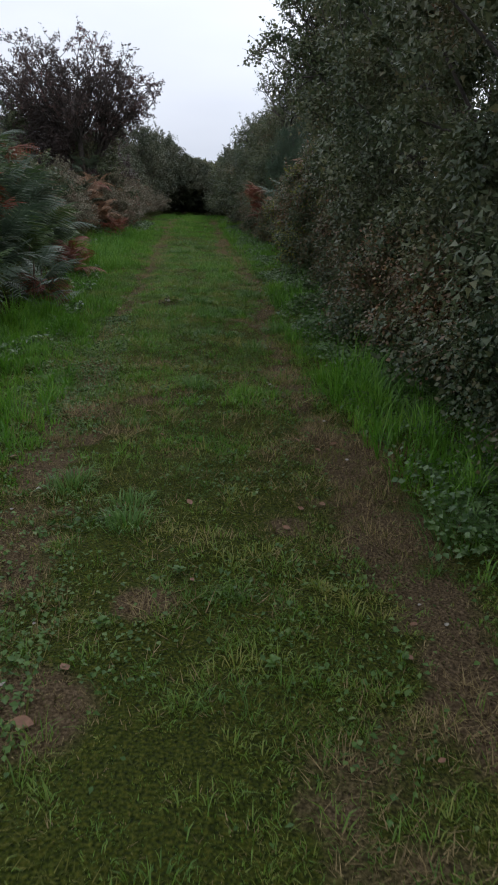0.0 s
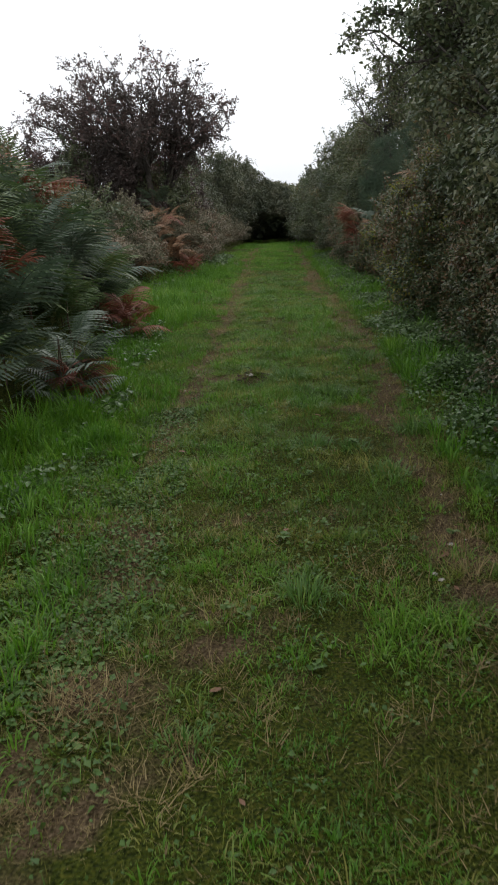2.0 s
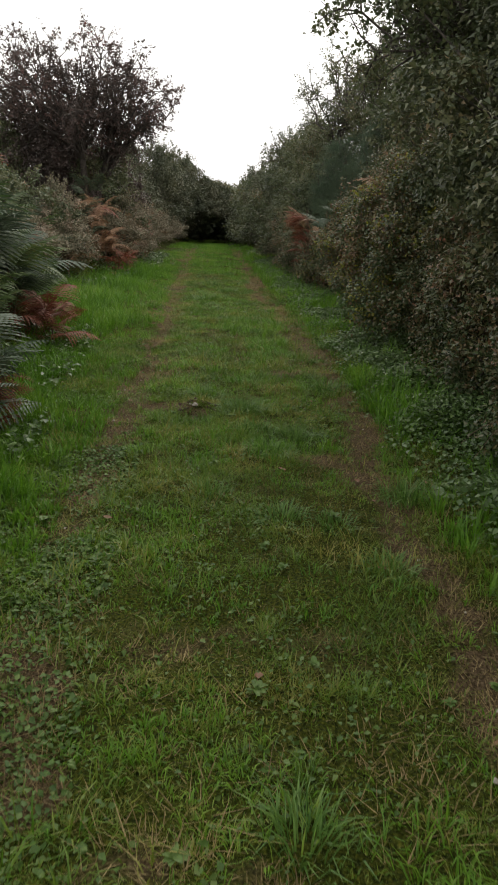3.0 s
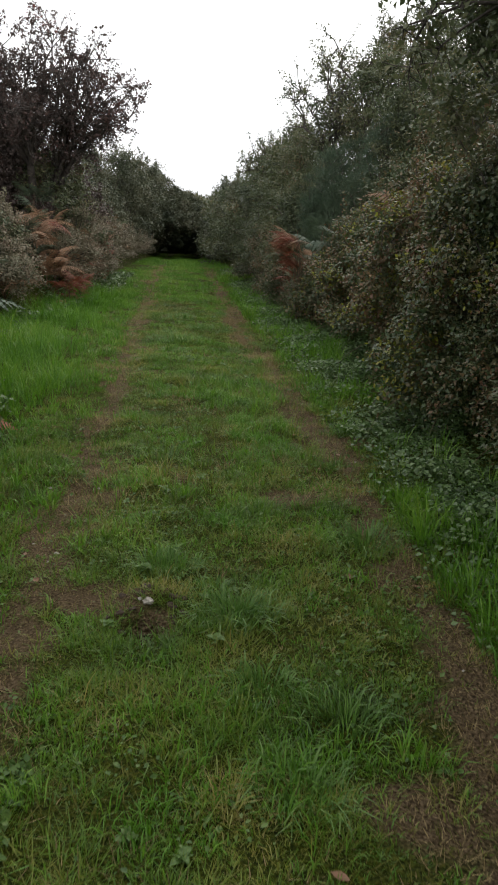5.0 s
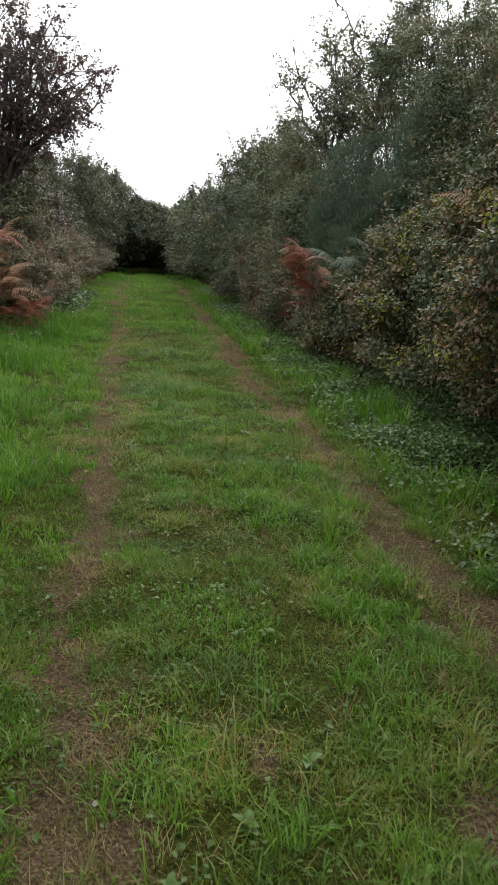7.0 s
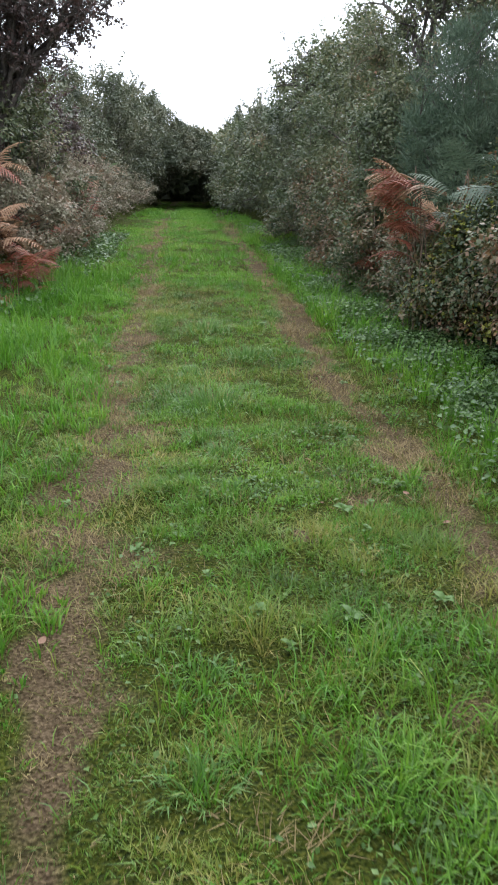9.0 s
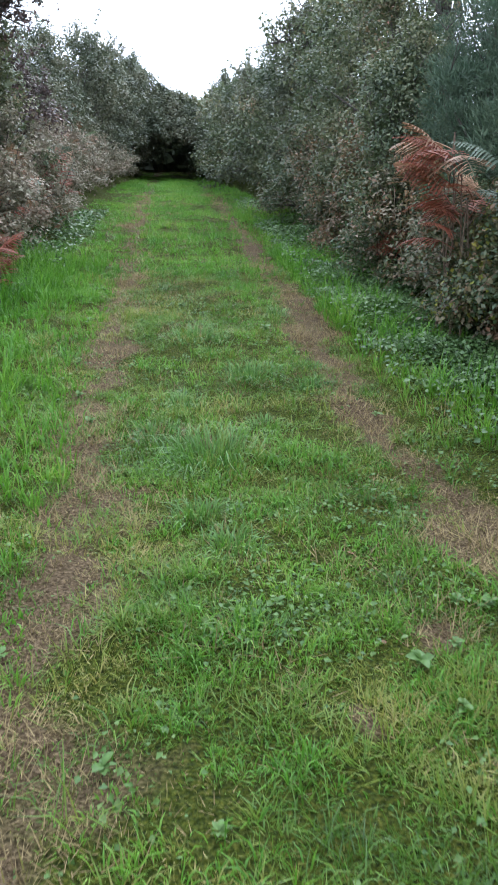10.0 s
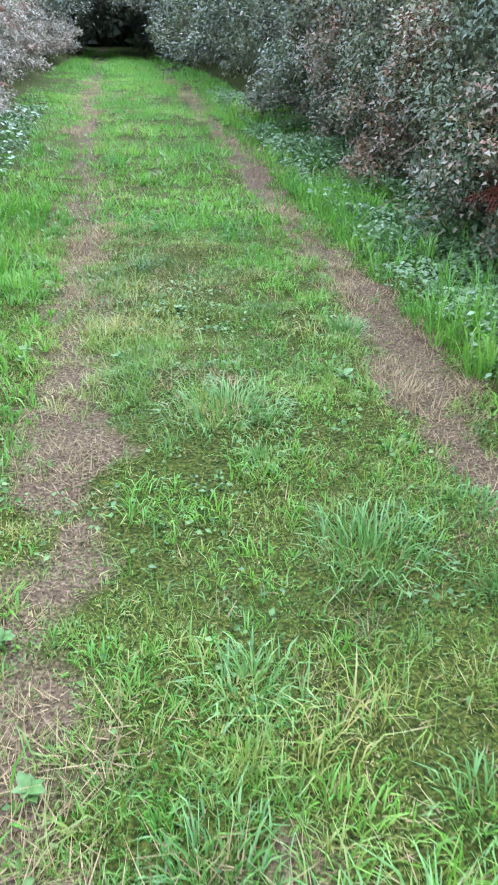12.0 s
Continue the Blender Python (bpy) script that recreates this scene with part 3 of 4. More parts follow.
def bush(name, label, cx, cy, rx, ry, h, mat, n_clumps=70, per=150, leaf=0.045, aspect=0.6, seed=1, needle=False, category="bush", group="", clump_r=0.34, flat_top=1.0, sprigs=14, z_low=0.05, lean_x=0.0, spots=None, toward=0, canes=0, kite=False):
    """A bush standing at (cx, cy): stems from the foot, clumps of leaves over an uneven dome, loose sprigs on its outline."""
    r = np.random.default_rng(seed)
    z0 = float(ground_z(cx, cy))
    ob = thing(name, cx, cy, z0, label, category, group)
    th = r.random(n_clumps) * 2 * np.pi
    if toward:
        flip = (np.cos(th) * toward < -0.25) & (r.random(n_clumps) < 0.72)
        th = np.where(flip, np.pi - th, th)
    w = z_low + (1 - z_low) * r.random(n_clumps)
    shell = np.where(r.random(n_clumps) < 0.82, 0.78 + 0.3 * r.random(n_clumps), 0.4 + 0.4 * r.random(n_clumps))
    prof = np.sqrt(np.maximum(1 - (w * 0.98) ** (2.6 * flat_top), 0.02))
    wob = 0.56 + 0.8 * value_noise(np.cos(th) * 2 + seed * 3.1 + w * 2, np.sin(th) * 2 + w * 4, 1.0, 61)
    c = np.stack([np.cos(th) * rx * prof * shell * wob, np.sin(th) * ry * prof * shell * wob, w * h * (0.8 + 0.32 * value_noise(np.cos(th) * rx + seed, np.sin(th) * ry, 1.6, 62))], -1)
    c[:, 0] += lean_x * c[:, 2]
    rad = clump_r * (0.4 + 0.85 * r.random(n_clumps) ** 1.5)
    v, f = clump_leaves(c, rad, per, leaf, leaf * aspect, seed + 1, needle, kite)
    part("foliage", mesh_from("foliage", v, f, mat), ob)
    # opaque inner growth
    ni = max(10, n_clumps // 4)
    ci = np.stack([np.clip(r.normal(0, 0.28, ni), -0.5, 0.5) * rx, np.clip(r.normal(0, 0.34, ni), -0.6, 0.6) * ry, (0.08 + 0.6 * r.random(ni)) * h], -1)
    ci[:, 0] += lean_x * ci[:, 2]
    if needle:
        v, f = clump_leaves(ci, np.full(ni, clump_r * 1.3), 260, leaf * 1.3, leaf * 0.4, seed + 2, True)
    elif leaf > 0.1:
        v, f = clump_leaves(ci, np.full(ni, clump_r * 1.4), 70, leaf * 1.9, leaf * 1.5, seed + 2)
    else:
        v, f = clump_leaves(ci, np.full(ni, clump_r * 1.3), 110, max(leaf, 0.036) * 1.35, max(leaf, 0.036) * 1.05, seed + 2, False, kite)
    part("inner_foliage", mesh_from("inner_foliage", v, f, mat), ob)
    lines = []
    for k in range(min(34, n_clumps // 2)):
        e = c[k]
        s0 = np.array([r.normal(0, 0.12) * rx, r.normal(0, 0.12) * ry, -0.05])
        m1 = s0 + (e - s0) * 0.5 + r.normal(0, 0.07, 3) * h * 0.4 + np.array([0, 0, 0.1 * h])
        lines.append((np.array([s0, s0 * 0.6 + m1 * 0.4, m1, m1 * 0.4 + e * 0.6, e]), np.array([0.024, 0.018, 0.012, 0.008, 0.004]) * (0.6 + 0.2 * h)))
    cane_lines = []
    for k in range(canes):
        s0 = c[r.integers(n_clumps)]
        out = np.array([s0[0] / rx, s0[1] / ry, 0]) + r.normal(0, 0.3, 3) * np.array([1, 1, 0])
        out = out / max(np.linalg.norm(out), 0.05)
        ln = 0.2 + 0.4 * r.random()
        uu = np.linspace(0, 1, 6)[:, None]
        pts = s0 + out * ln * uu + np.array([0, 0, 1.0]) * (0.35 * uu - 0.75 * uu ** 2) * ln
        cane_lines.append((pts, np.linspace(0.0032, 0.0014, 6)))
    if cane_lines:
        v, f = tubes(cane_lines, 4)
        part("cane_growth", mesh_from("cane_growth", v, f, M_CANE), ob, "pale dry arching canes", "stuff")
    outer = c[np.argsort(-w)[: max(sprigs * 2, 1)]]
    tips = []
    for k in range(sprigs):
        s0 = outer[r.integers(len(outer))]
        d = np.array([r.normal(0, 0.5), r.normal(0, 0.5), 0.9])
        d = d / np.linalg.norm(d)
        ln = clump_r * (0.9 + 0.9 * r.random())
        e = s0 + d * ln
        lines.append((np.array([s0, s0 + d * ln * 0.5 + r.normal(0, 0.03, 3), e]), [0.006, 0.004, 0.002]))
        for q in (0.55, 0.7, 0.85, 1.0):
            tips.append(s0 + (e - s0) * q)
    v, f = tubes(lines, 5)
    part("woody_growth", mesh_from("woody_growth", v, f, M_BARK), ob, kind="stuff")
    if tips:
        v, f = clump_leaves(np.array(tips), np.full(len(tips), 0.05), 10, leaf, leaf * aspect, seed + 3, needle, kite)
        part("sprig_foliage", mesh_from("sprig_foliage", v, f, mat), ob)
    if spots:
        smat, share = spots
        pick = c[r.random(n_clumps) < share]
        if len(pick):
            v, f = clump_leaves(pick, np.full(len(pick), clump_r * 0.9), per // 2, leaf * 1.05, leaf * aspect, seed + 4, False, kite)
            part("turning_foliage", mesh_from("turning_foliage", v, f, smat), ob)
    return ob


# tall hawthorn hedge beside the start of the lane
HAW = "tall dark green hawthorn bush leaning over the lane verge"
for k, (x, y, rx, ry, h, n) in enumerate([(2.75, 0.5, 1.2, 1.6, 4.6, 50), (2.6, 3.4, 1.2, 1.6, 4.7, 120), (2.4, 5.9, 1.15, 1.6, 4.6, 150), (2.25, 8.4, 1.15, 1.6, 4.5, 150), (2.1, 10.9, 1.1, 1.5, 4.3, 150), (2.1, 12.6, 1.0, 1.2, 3.5, 110), (2.05, 14.0, 1.0, 1.0, 3.1, 90), (3.3, 19.4, 1.3, 1.3, 3.7, 90), (3.2, 22.6, 1.4, 1.4, 4.2, 90)]):
    bush("hawthorn_bush", HAW, x, y, rx, ry, h, M_HAW, n, 300 if y < 13 else 180, 0.041, 0.74, 100 + k, kite=False, group="tall hawthorn hedge", clump_r=0.33, flat_top=2.0, sprigs=30, lean_x=-0.09, spots=(M_OLIVE, 0.2), toward=-1)
# bramble skirts along its foot
for k, (x, y, rx, ry, h) in enumerate([(1.85, 4.2, 0.6, 1.1, 1.1), (1.65, 6.0, 0.6, 1.1, 1.2), (1.5, 7.8, 0.6, 1.1, 1.15), (1.5, 9.5, 0.6, 1.1, 1.2), (1.55, 11.2, 0.6, 1.1, 1.2), (1.55, 12.8, 0.6, 1.0, 1.2)]):
    bush("bramble_bush", "brown-green bramble sprawling at the hedge foot", x, y, rx, ry, h, M_BRAMBLE, 100, 230, 0.032, 0.7, 130 + k, kite=y < 9, group="bramble skirt", clump_r=0.24, sprigs=14, toward=-1, canes=16)
# bramble mound
for k, (x, y, rx, ry, h) in enumerate([(1.5, 14.2, 0.9, 1.0, 1.65), (1.6, 15.7, 1.0, 1.0, 1.75), (1.6, 17.3, 1.0, 1.1, 1.7), (2.6, 15.6, 1.2, 1.6, 2.75), (2.7, 18.2, 1.2, 1.5, 3.3), (1.35, 18.9, 0.9, 1.1, 1.35), (0.9, 19.95, 0.55, 0.6, 0.95)]):
    bush("bramble_mound", "sprawling bramble mound turning brown and yellow", x + 0.05, y, rx, ry, h + 0.15, M_BRAMBLE, 130, 240, 0.037, 0.68, 150 + k, kite=x < 2, category="bramble", group="bramble mound", clump_r=0.25, sprigs=34, spots=(M_YELLOW, 0.22), toward=-1, canes=40)
# gorse and thorn behind
for k, (x, y, rx, ry, h) in enumerate([(1.15, 21.7, 0.95, 0.9, 2.5), (1.75, 20.9, 0.8, 0.9, 2.5)]):
    bush("gorse_bush", "dense blue-green gorse bush with soft spiny shoots", x, y, rx, ry, h, M_GORSE, 210, 230, 0.05, 0.11, 170 + k, needle=True, group="gorse thicket", clump_r=0.22, sprigs=30, flat_top=1.3, toward=-1)
for k, (x, y, rx, ry, h, mt) in enumerate([(2.6, 20.4, 1.2, 1.2, 4.0, M_HAW), (2.1, 22.7, 1.2, 1.1, 3.9, M_HAW), (0.95, 23.4, 0.8, 0.9, 2.1, M_HAW), (2.9, 23.6, 1.5, 1.4, 4.5, M_OLIVE), (1.15, 25.0, 1.2, 1.3, 2.8, M_HAW), (3.4, 21.6, 1.4, 1.4, 4.2, M_HAW)]):
    bush("blackthorn_bush", "grey-green blackthorn bush with dark twiggy gaps", x, y, rx, ry, h, mt, 110, 270, 0.036, 0.7, 310 + k, group="blackthorn thicket", clump_r=0.36, sprigs=44, flat_top=2.2, toward=-1, canes=24)
for k, (x, y, rx, ry, h) in enumerate([(0.75, 20.9, 0.6, 0.9, 0.9), (0.62, 22.6, 0.65, 1.0, 1.2), (0.5, 24.4, 0.7, 1.0, 1.35), (0.4, 26.2, 0.7, 1.1, 1.35), (0.25, 28.2, 0.7, 1.2, 1.2)]):
    bush("bramble_bush", "brown-green bramble sprawling below the gorse", x, y, rx, ry, h, M_BRAMBLE, 80, 190, 0.034, 0.7, 140 + k, group="bramble skirt", clump_r=0.22, sprigs=16, toward=-1, canes=20, spots=(M_GREYBRAMBLE, 0.4))
for k, (x, y, rx, ry, h) in enumerate([(1.0, 27.4, 1.3, 1.5, 3.1), (0.75, 29.8, 1.35, 1.6, 3.0), (0.45, 32.3, 1.3, 1.6, 2.8), (0.0, 34.8, 1.25, 1.6, 2.55), (-0.35, 37.4, 1.2, 1.6, 2.5), (-0.7, 40.0, 1.2, 1.6, 2.45), (-0.85, 42.4, 1.2, 1.5, 2.45), (-0.85, 44.4, 1.2, 1.6, 2.6)]):
    bush("lane_hedge_bush", "grey-green rounded hedge bush beside the far lane", x, y, rx, ry, h, M_OLIVE if k % 2 else M_HAW, int(120 - 5 * k), int(190 - 12 * k), 0.046 + 0.004 * k, 0.75, 190 + k, group="far hedge", clump_r=0.42, flat_top=1.15, sprigs=22, z_low=0.0, toward=-1)
# far hedge over the other verge
for k, (x, y, rx, ry, h) in enumerate([(-5.9, 29.3, 1.35, 1.5, 2.1), (-5.75, 31.8, 1.35, 1.6, 2.2), (-5.6, 34.4, 1.35, 1.6, 2.4), (-5.4, 37.0, 1.3, 1.6, 2.75), (-5.2, 39.6, 1.3, 1.6, 2.95), (-4.95, 42.0, 1.3, 1.5, 3.05), (-5.05, 44.2, 1.3, 1.6, 3.0), (-4.75, 43.4, 0.85, 1.0, 1.9)]):
    bush("lane_hedge_bush", "olive-green rounded hedge bush beside the far lane", x, y, rx, ry, h, M_OLIVE, int(120 - 5 * k), int(190 - 12 * k), 0.046 + 0.004 * k, 0.75, 220 + k, group="far hedge", clump_r=0.42, flat_top=1.15, sprigs=22, z_low=0.0, toward=1, lean_x=0.07 * max(k - 1, 0) ** 0.8)
# growth meeting over the lane: the dark tunnel
# bushes across its floor and far end are added to block light
for k, (x, y, rx, ry, h) in enumerate([(-5.3, 46.0, 1.4, 2.2, 2.4), (-5.6, 49.8, 1.4, 2.4, 2.4), (-5.9, 53.6, 1.4, 2.4, 2.4), (-0.85, 46.2, 1.35, 2.2, 2.4), (-1.1, 50.0, 1.4, 2.4, 2.4), (-1.4, 53.8, 1.4, 2.4, 2.4), (-3.4, 57.0, 2.0, 1.2, 2.4), (-5.4, 57.6, 1.6, 1.2, 2.4), (-1.6, 57.6, 1.6, 1.2, 2.4), (-3.9, 59.6, 1.7, 0.9, 2.3), (-2.6, 60.0, 1.7, 0.9, 2.3), (-5.2, 60.0, 1.7, 0.9, 2.3), (-3.3, 61.6, 2.2, 0.8, 2.3), (-3.4, 49.8, 1.5, 0.7, 1.9), (-3.6, 51.5, 1.6, 0.8, 2.2)]):
    bush("tunnel_bush", "dense bush closing in the tree tunnel, added to keep light out", x, y, rx, ry, h, M_HAW, 70, 50, 0.19, 0.8, 250 + k, group="tree tunnel", clump_r=0.48, flat_top=1.8, sprigs=0, z_low=0.0)


def arching_canopy(y0, y1, seed):
    r = np.random.default_rng(seed)
    ob = thing("arching_canopy", -3.0, y0, float(ground_z(-3.0, y0)) - 0.05, "dark foliage arching over the lane as a tunnel", "canopy")
    n = 360
    y = (y1 - y0) * r.random(n)
    a = np.pi * (0.02 + 0.96 * r.random(n))
    cx = -0.1 - 0.055 * y
    rr = 1.25 + 0.75 * r.random(n)
    c = np.stack([cx + np.cos(a) * rr, y, 0.55 + np.sin(a) * rr * 1.08], -1)
    v, f = clump_leaves(c, 0.3 + 0.15 * r.random(n), 110, 0.15, 0.12, seed + 1)
    part("foliage", mesh_from("canopy_foliage", v, f, M_HAW), ob)
    n = 130
    a = np.pi * (0.02 + 0.96 * r.random(n))
    rr = 1.05 + 1.0 * r.random(n)
    c = np.stack([-0.08 + np.cos(a) * rr * 0.82, -1.5 + 1.5 * (rr - 1.05) + 0.4 * r.random(n), 0.4 + np.sin(a) * rr * 1.0], -1)
    v, f = clump_leaves(c, 0.24 + 0.16 * r.random(n), 230, 0.07, 0.055, seed + 2)
    part("mouth_foliage", mesh_from("mouth_foliage", v, f, M_OLIVE), ob)
    # the higher side leans across the mouth and comes down to the lower one
    n = 190
    x = -2.2 + 3.1 * r.random(n)
    top = np.interp(x, [-2.2, -0.9, -0.2, 0.35, 0.9], [3.5, 3.35, 2.95, 2.6, 2.35])
    rise = r.random(n) ** 0.8
    c = np.stack([x, -3.4 + 2.2 * rise + 0.25 * r.random(n), 1.35 + (top - 1.35) * rise], -1)
    v, f = clump_leaves(c, 0.2 + 0.14 * r.random(n), 170, 0.065, 0.05, seed + 3)
    part("overhanging_foliage", mesh_from("overhanging_foliage", v, f, M_OLIVE), ob)
    for k in range(26):
        yy = (y1 - y0) * r.random()
        side = 1 if k % 2 else -1
        x0 = -0.055 * yy
        foot = np.array([x0 + side * 1.5, yy, -0.05])
        v, f = tubes([(np.array([foot, foot + [0, 0.1, 1.0], [x0 + side * 1.1, yy + r.normal(0, 0.2), 1.9], [x0 + side * 0.2, yy + r.normal(0, 0.3), 2.3]]), [0.05, 0.04, 0.028, 0.012])], 6)
        part("bough", mesh_from("bough", v, f, M_BARK), ob)


arching_canopy(45.2, 59.0, 300)


# ---- trees ----
def tree(name, label, x, y, height_fork, stems, targets, mat, leaf, per_twig, seed, category="tree", twigs=7, twig_len=0.5, droop=0.0, bare=0.15, girth=0.09):
    """A tree from limbs that reach into its crown; each limb splits into branches, these into leafy twigs."""
    r = np.random.default_rng(seed)
    z0 = float(ground_z(x, y))
    ob = thing(name, x, y, z0, label, category)
    trunk_lines, tw_lines, leaf_pos = [], [], []
    feet = [np.array([r.normal(0, 0.12), r.normal(0, 0.12), -0.1]) for _ in range(stems)]
    forks = [fo + np.array([r.normal(0, 0.25), r.normal(0, 0.25), height_fork * (0.8 + 0.4 * r.random())]) for fo in feet]
    for fo, fk in zip(feet, forks):
        mid = (fo + fk) / 2 + r.normal(0, 0.06, 3)
        trunk_lines.append((np.array([fo, mid, fk]), np.array([1.3, 1.0, 0.8]) * girth))
    T = np.asarray(targets, float)
    for t in T:
        fk = forks[int(np.argmin([np.linalg.norm((t - q)[:2]) for q in forks]))]
        ctrl = fk + (t - fk) * 0.5 + np.array([0, 0, 0.22 * np.linalg.norm((t - fk)[:2])]) + r.normal(0, 0.12, 3)
        u = np.linspace(0, 1, 9)[:, None]
        pts = (1 - u) ** 2 * fk + 2 * u * (1 - u) * ctrl + u ** 2 * t
        pts[1:-1] += r.normal(0, 0.05, (7, 3))
        limb_lines = [(pts, np.linspace(girth * 0.5, 0.008, 9))]
        for q in range(3, 9):
            for _ in range(2):
                d = r.normal(0, 1, 3) + 0.8 * (pts[q] - pts[q - 1]) / np.linalg.norm(pts[q] - pts[q - 1]) + np.array([0, 0, 0.15 - droop])
                d /= np.linalg.norm(d)
                L = twig_len * (0.6 + 0.9 * r.random())
                e = pts[q] + d * L
                kink = pts[q] + d * L * 0.5 + r.normal(0, 0.06, 3) * L
                limb_lines.append((np.array([pts[q], kink, e]), [0.011, 0.008, 0.004]))
                for _ in range(twigs):
                    s0 = pts[q] + (e - pts[q]) * (0.25 + 0.75 * r.random())
                    dd = 0.6 * d + r.normal(0, 0.6, 3) + np.array([0, 0, 0.1 - droop])
                    dd /= np.linalg.norm(dd)
                    l2 = twig_len * (0.35 + 0.5 * r.random())
                    e2 = s0 + dd * l2
                    tw_lines.append((np.array([s0, (s0 + e2) / 2 + r.normal(0, 0.02, 3), e2]), [0.005, 0.0035, 0.002]))
                    if r.random() > bare:
                        uu = 0.15 + 0.85 * r.random((per_twig, 1))
                        leaf_pos.append(s0 + (e2 - s0) * uu + r.normal(0, 0.025, (per_twig, 3)))
        v, f = tubes(limb_lines, 5)
        part("limb", mesh_from("limb", v, f, M_BARK), ob)
    v, f = tubes(trunk_lines, 8)
    part("trunk", mesh_from("trunk", v, f, M_BARK), ob)
    v, f = tubes(tw_lines, 3)
    part("fine_growth", mesh_from("fine_growth", v, f, M_BARK), ob, kind="stuff")
    P = np.concatenate(leaf_pos)
    n = len(P)
    k = leaf * (0.6 + 0.8 * r.random(n))
    v, f = leaf_cards(P, r.normal(0, 1, (n, 3)) - np.array([[0, 0, 0.3]]), r.normal(0, 1, (n, 3)) + np.array([[0, 0, 0.5]]), k, k * 0.7)
    part("crown", mesh_from("crown", v, f, mat), ob)
    return ob


def crown_targets(n, rx, ry, z_lo, z_hi, cx, cy, seed, tops=()):
    r = np.random.default_rng(seed)
    a = r.random(n) * 2 * np.pi
    rad = np.sqrt(0.12 + 0.88 * r.random(n))
    zz = r.random(n)
    t = np.stack([cx + np.cos(a) * rad * rx, cy + np.sin(a) * rad * ry, z_lo + (z_hi - z_lo) * np.sqrt(np.maximum(1 - (0.9 * rad) ** 2, 0.05)) * (0.3 + 0.7 * zz)], -1)
    return np.concatenate([t, np.array(tops, float)]) if len(tops) else t


# wind-shaped thorn tree beyond the bracken, spread over dark undergrowth
tree("thorn_tree", "spreading thorn tree with sparse purple-brown leaves", -4.8, 25.4, 1.6, 3, crown_targets(44, 2.6, 1.9, 2.3, 4.7, -0.6, 0.0, 5, [(1.6, -0.3, 3.25), (1.2, -0.2, 3.6), (0.6, 0.0, 4.1), (0.0, 0.0, 4.3), (-0.8, 0.0, 4.3), (-0.5, -0.4, 3.9), (-0.7, -0.7, 3.6), (-1.0, -0.5, 4.0), (-0.3, -0.6, 3.4), (-1.6, 0.1, 4.1), (1.65, -0.4, 3.0), (-2.8, 0, 3.6), (1.2, -0.2, 2.5), (-2.9, 0.0, 2.8), (-2.5, 0.3, 2.5), (0.8, -0.5, 2.6), (-1.6, -0.5, 2.6), (-1.9, 0.4, 2.9)]), M_THORN, 0.056, 10, 400, twigs=5, twig_len=0.42, droop=0.1, bare=0.18)
tree("thorn_tree", "small dark thorn tree behind the bracken bank", -8.2, 27.0, 1.2, 2, crown_targets(18, 1.5, 1.4, 1.4, 3.0, 0, 0, 6), M_THORN, 0.06, 12, 401, twigs=6, twig_len=0.45)
# taller thorns standing out of the gorse, and the bough over the hawthorn hedge
tree("blackthorn_tree", "dark twiggy blackthorn standing out of the gorse", 1.7, 24.4, 2.4, 2, crown_targets(18, 1.15, 1.0, 2.8, 4.5, -0.1, 0, 7, [(-1.4, 0.8, 3.5), (-0.7, -1.4, 4.0)]), M_HAW, 0.045, 9, 402, twigs=6, twig_len=0.36, bare=0.3, girth=0.06)
tree("blackthorn_tree", "low leafy blackthorn reaching from the hedge", 0.9, 29.0, 1.8, 2, crown_targets(14, 1.2, 1.1, 2.2, 3.2, -0.2, 0, 8), M_HAW, 0.05, 10, 403, twigs=6, twig_len=0.36, girth=0.05)
tree("hawthorn_tree", "tall hawthorn with a twiggy leafy crown over the hedge", 1.9, 12.8, 2.2, 2, crown_targets(44, 1.45, 1.8, 2.3, 4.9, -0.05, -0.2, 9, [(-1.75, 0.3, 3.0), (-1.4, 0.1, 2.6), (-1.3, -0.6, 3.6)]), M_HAW, 0.048, 12, 404, twigs=6, twig_len=0.4, bare=0.2, girth=0.07)

# undergrowth below the thorn tree and behind the bracken
for k, (x, y, rx, ry, h, mt) in enumerate([(-4.9, 25.6, 1.4, 1.3, 2.0, M_HAW), (-6.0, 24.7, 1.2, 0.8, 2.3, M_THORN), (-6.9, 25.2, 1.4, 1.4, 2.6, M_HAW), (-5.8, 26.0, 1.3, 1.2, 2.6, M_THORN), (-4.9, 27.5, 1.2, 1.3, 1.8, M_THORN), (-8.6, 25.4, 1.4, 1.5, 2.0, M_HAW), (-5.9, 26.8, 1.4, 1.3, 2.3, M_HAW), (-7.6, 27.0, 1.4, 1.3, 2.2, M_HAW), (-6.0, 20.8, 1.4, 1.5, 1.3, M_HAW), (-6.4, 17.6, 1.4, 1.7, 1.2, M_HAW), (-4.9, 14.4, 1.1, 1.4, 1.2, M_BRAMBLE), (-4.5, 12.2, 1.0, 1.4, 1.1, M_BRAMBLE), (-4.2, 9.8, 1.0, 1.4, 1.0, M_BRAMBLE), (-5.0, 7.2, 1.2, 1.5, 1.0, M_HAW)]):
    bush("undergrowth_bush", "dark tangled undergrowth bush on the bank", x, y, rx, ry, h, mt, 80, 140, 0.05, 0.75, 270 + k, group="bank undergrowth", clump_r=0.32, sprigs=16, toward=1)
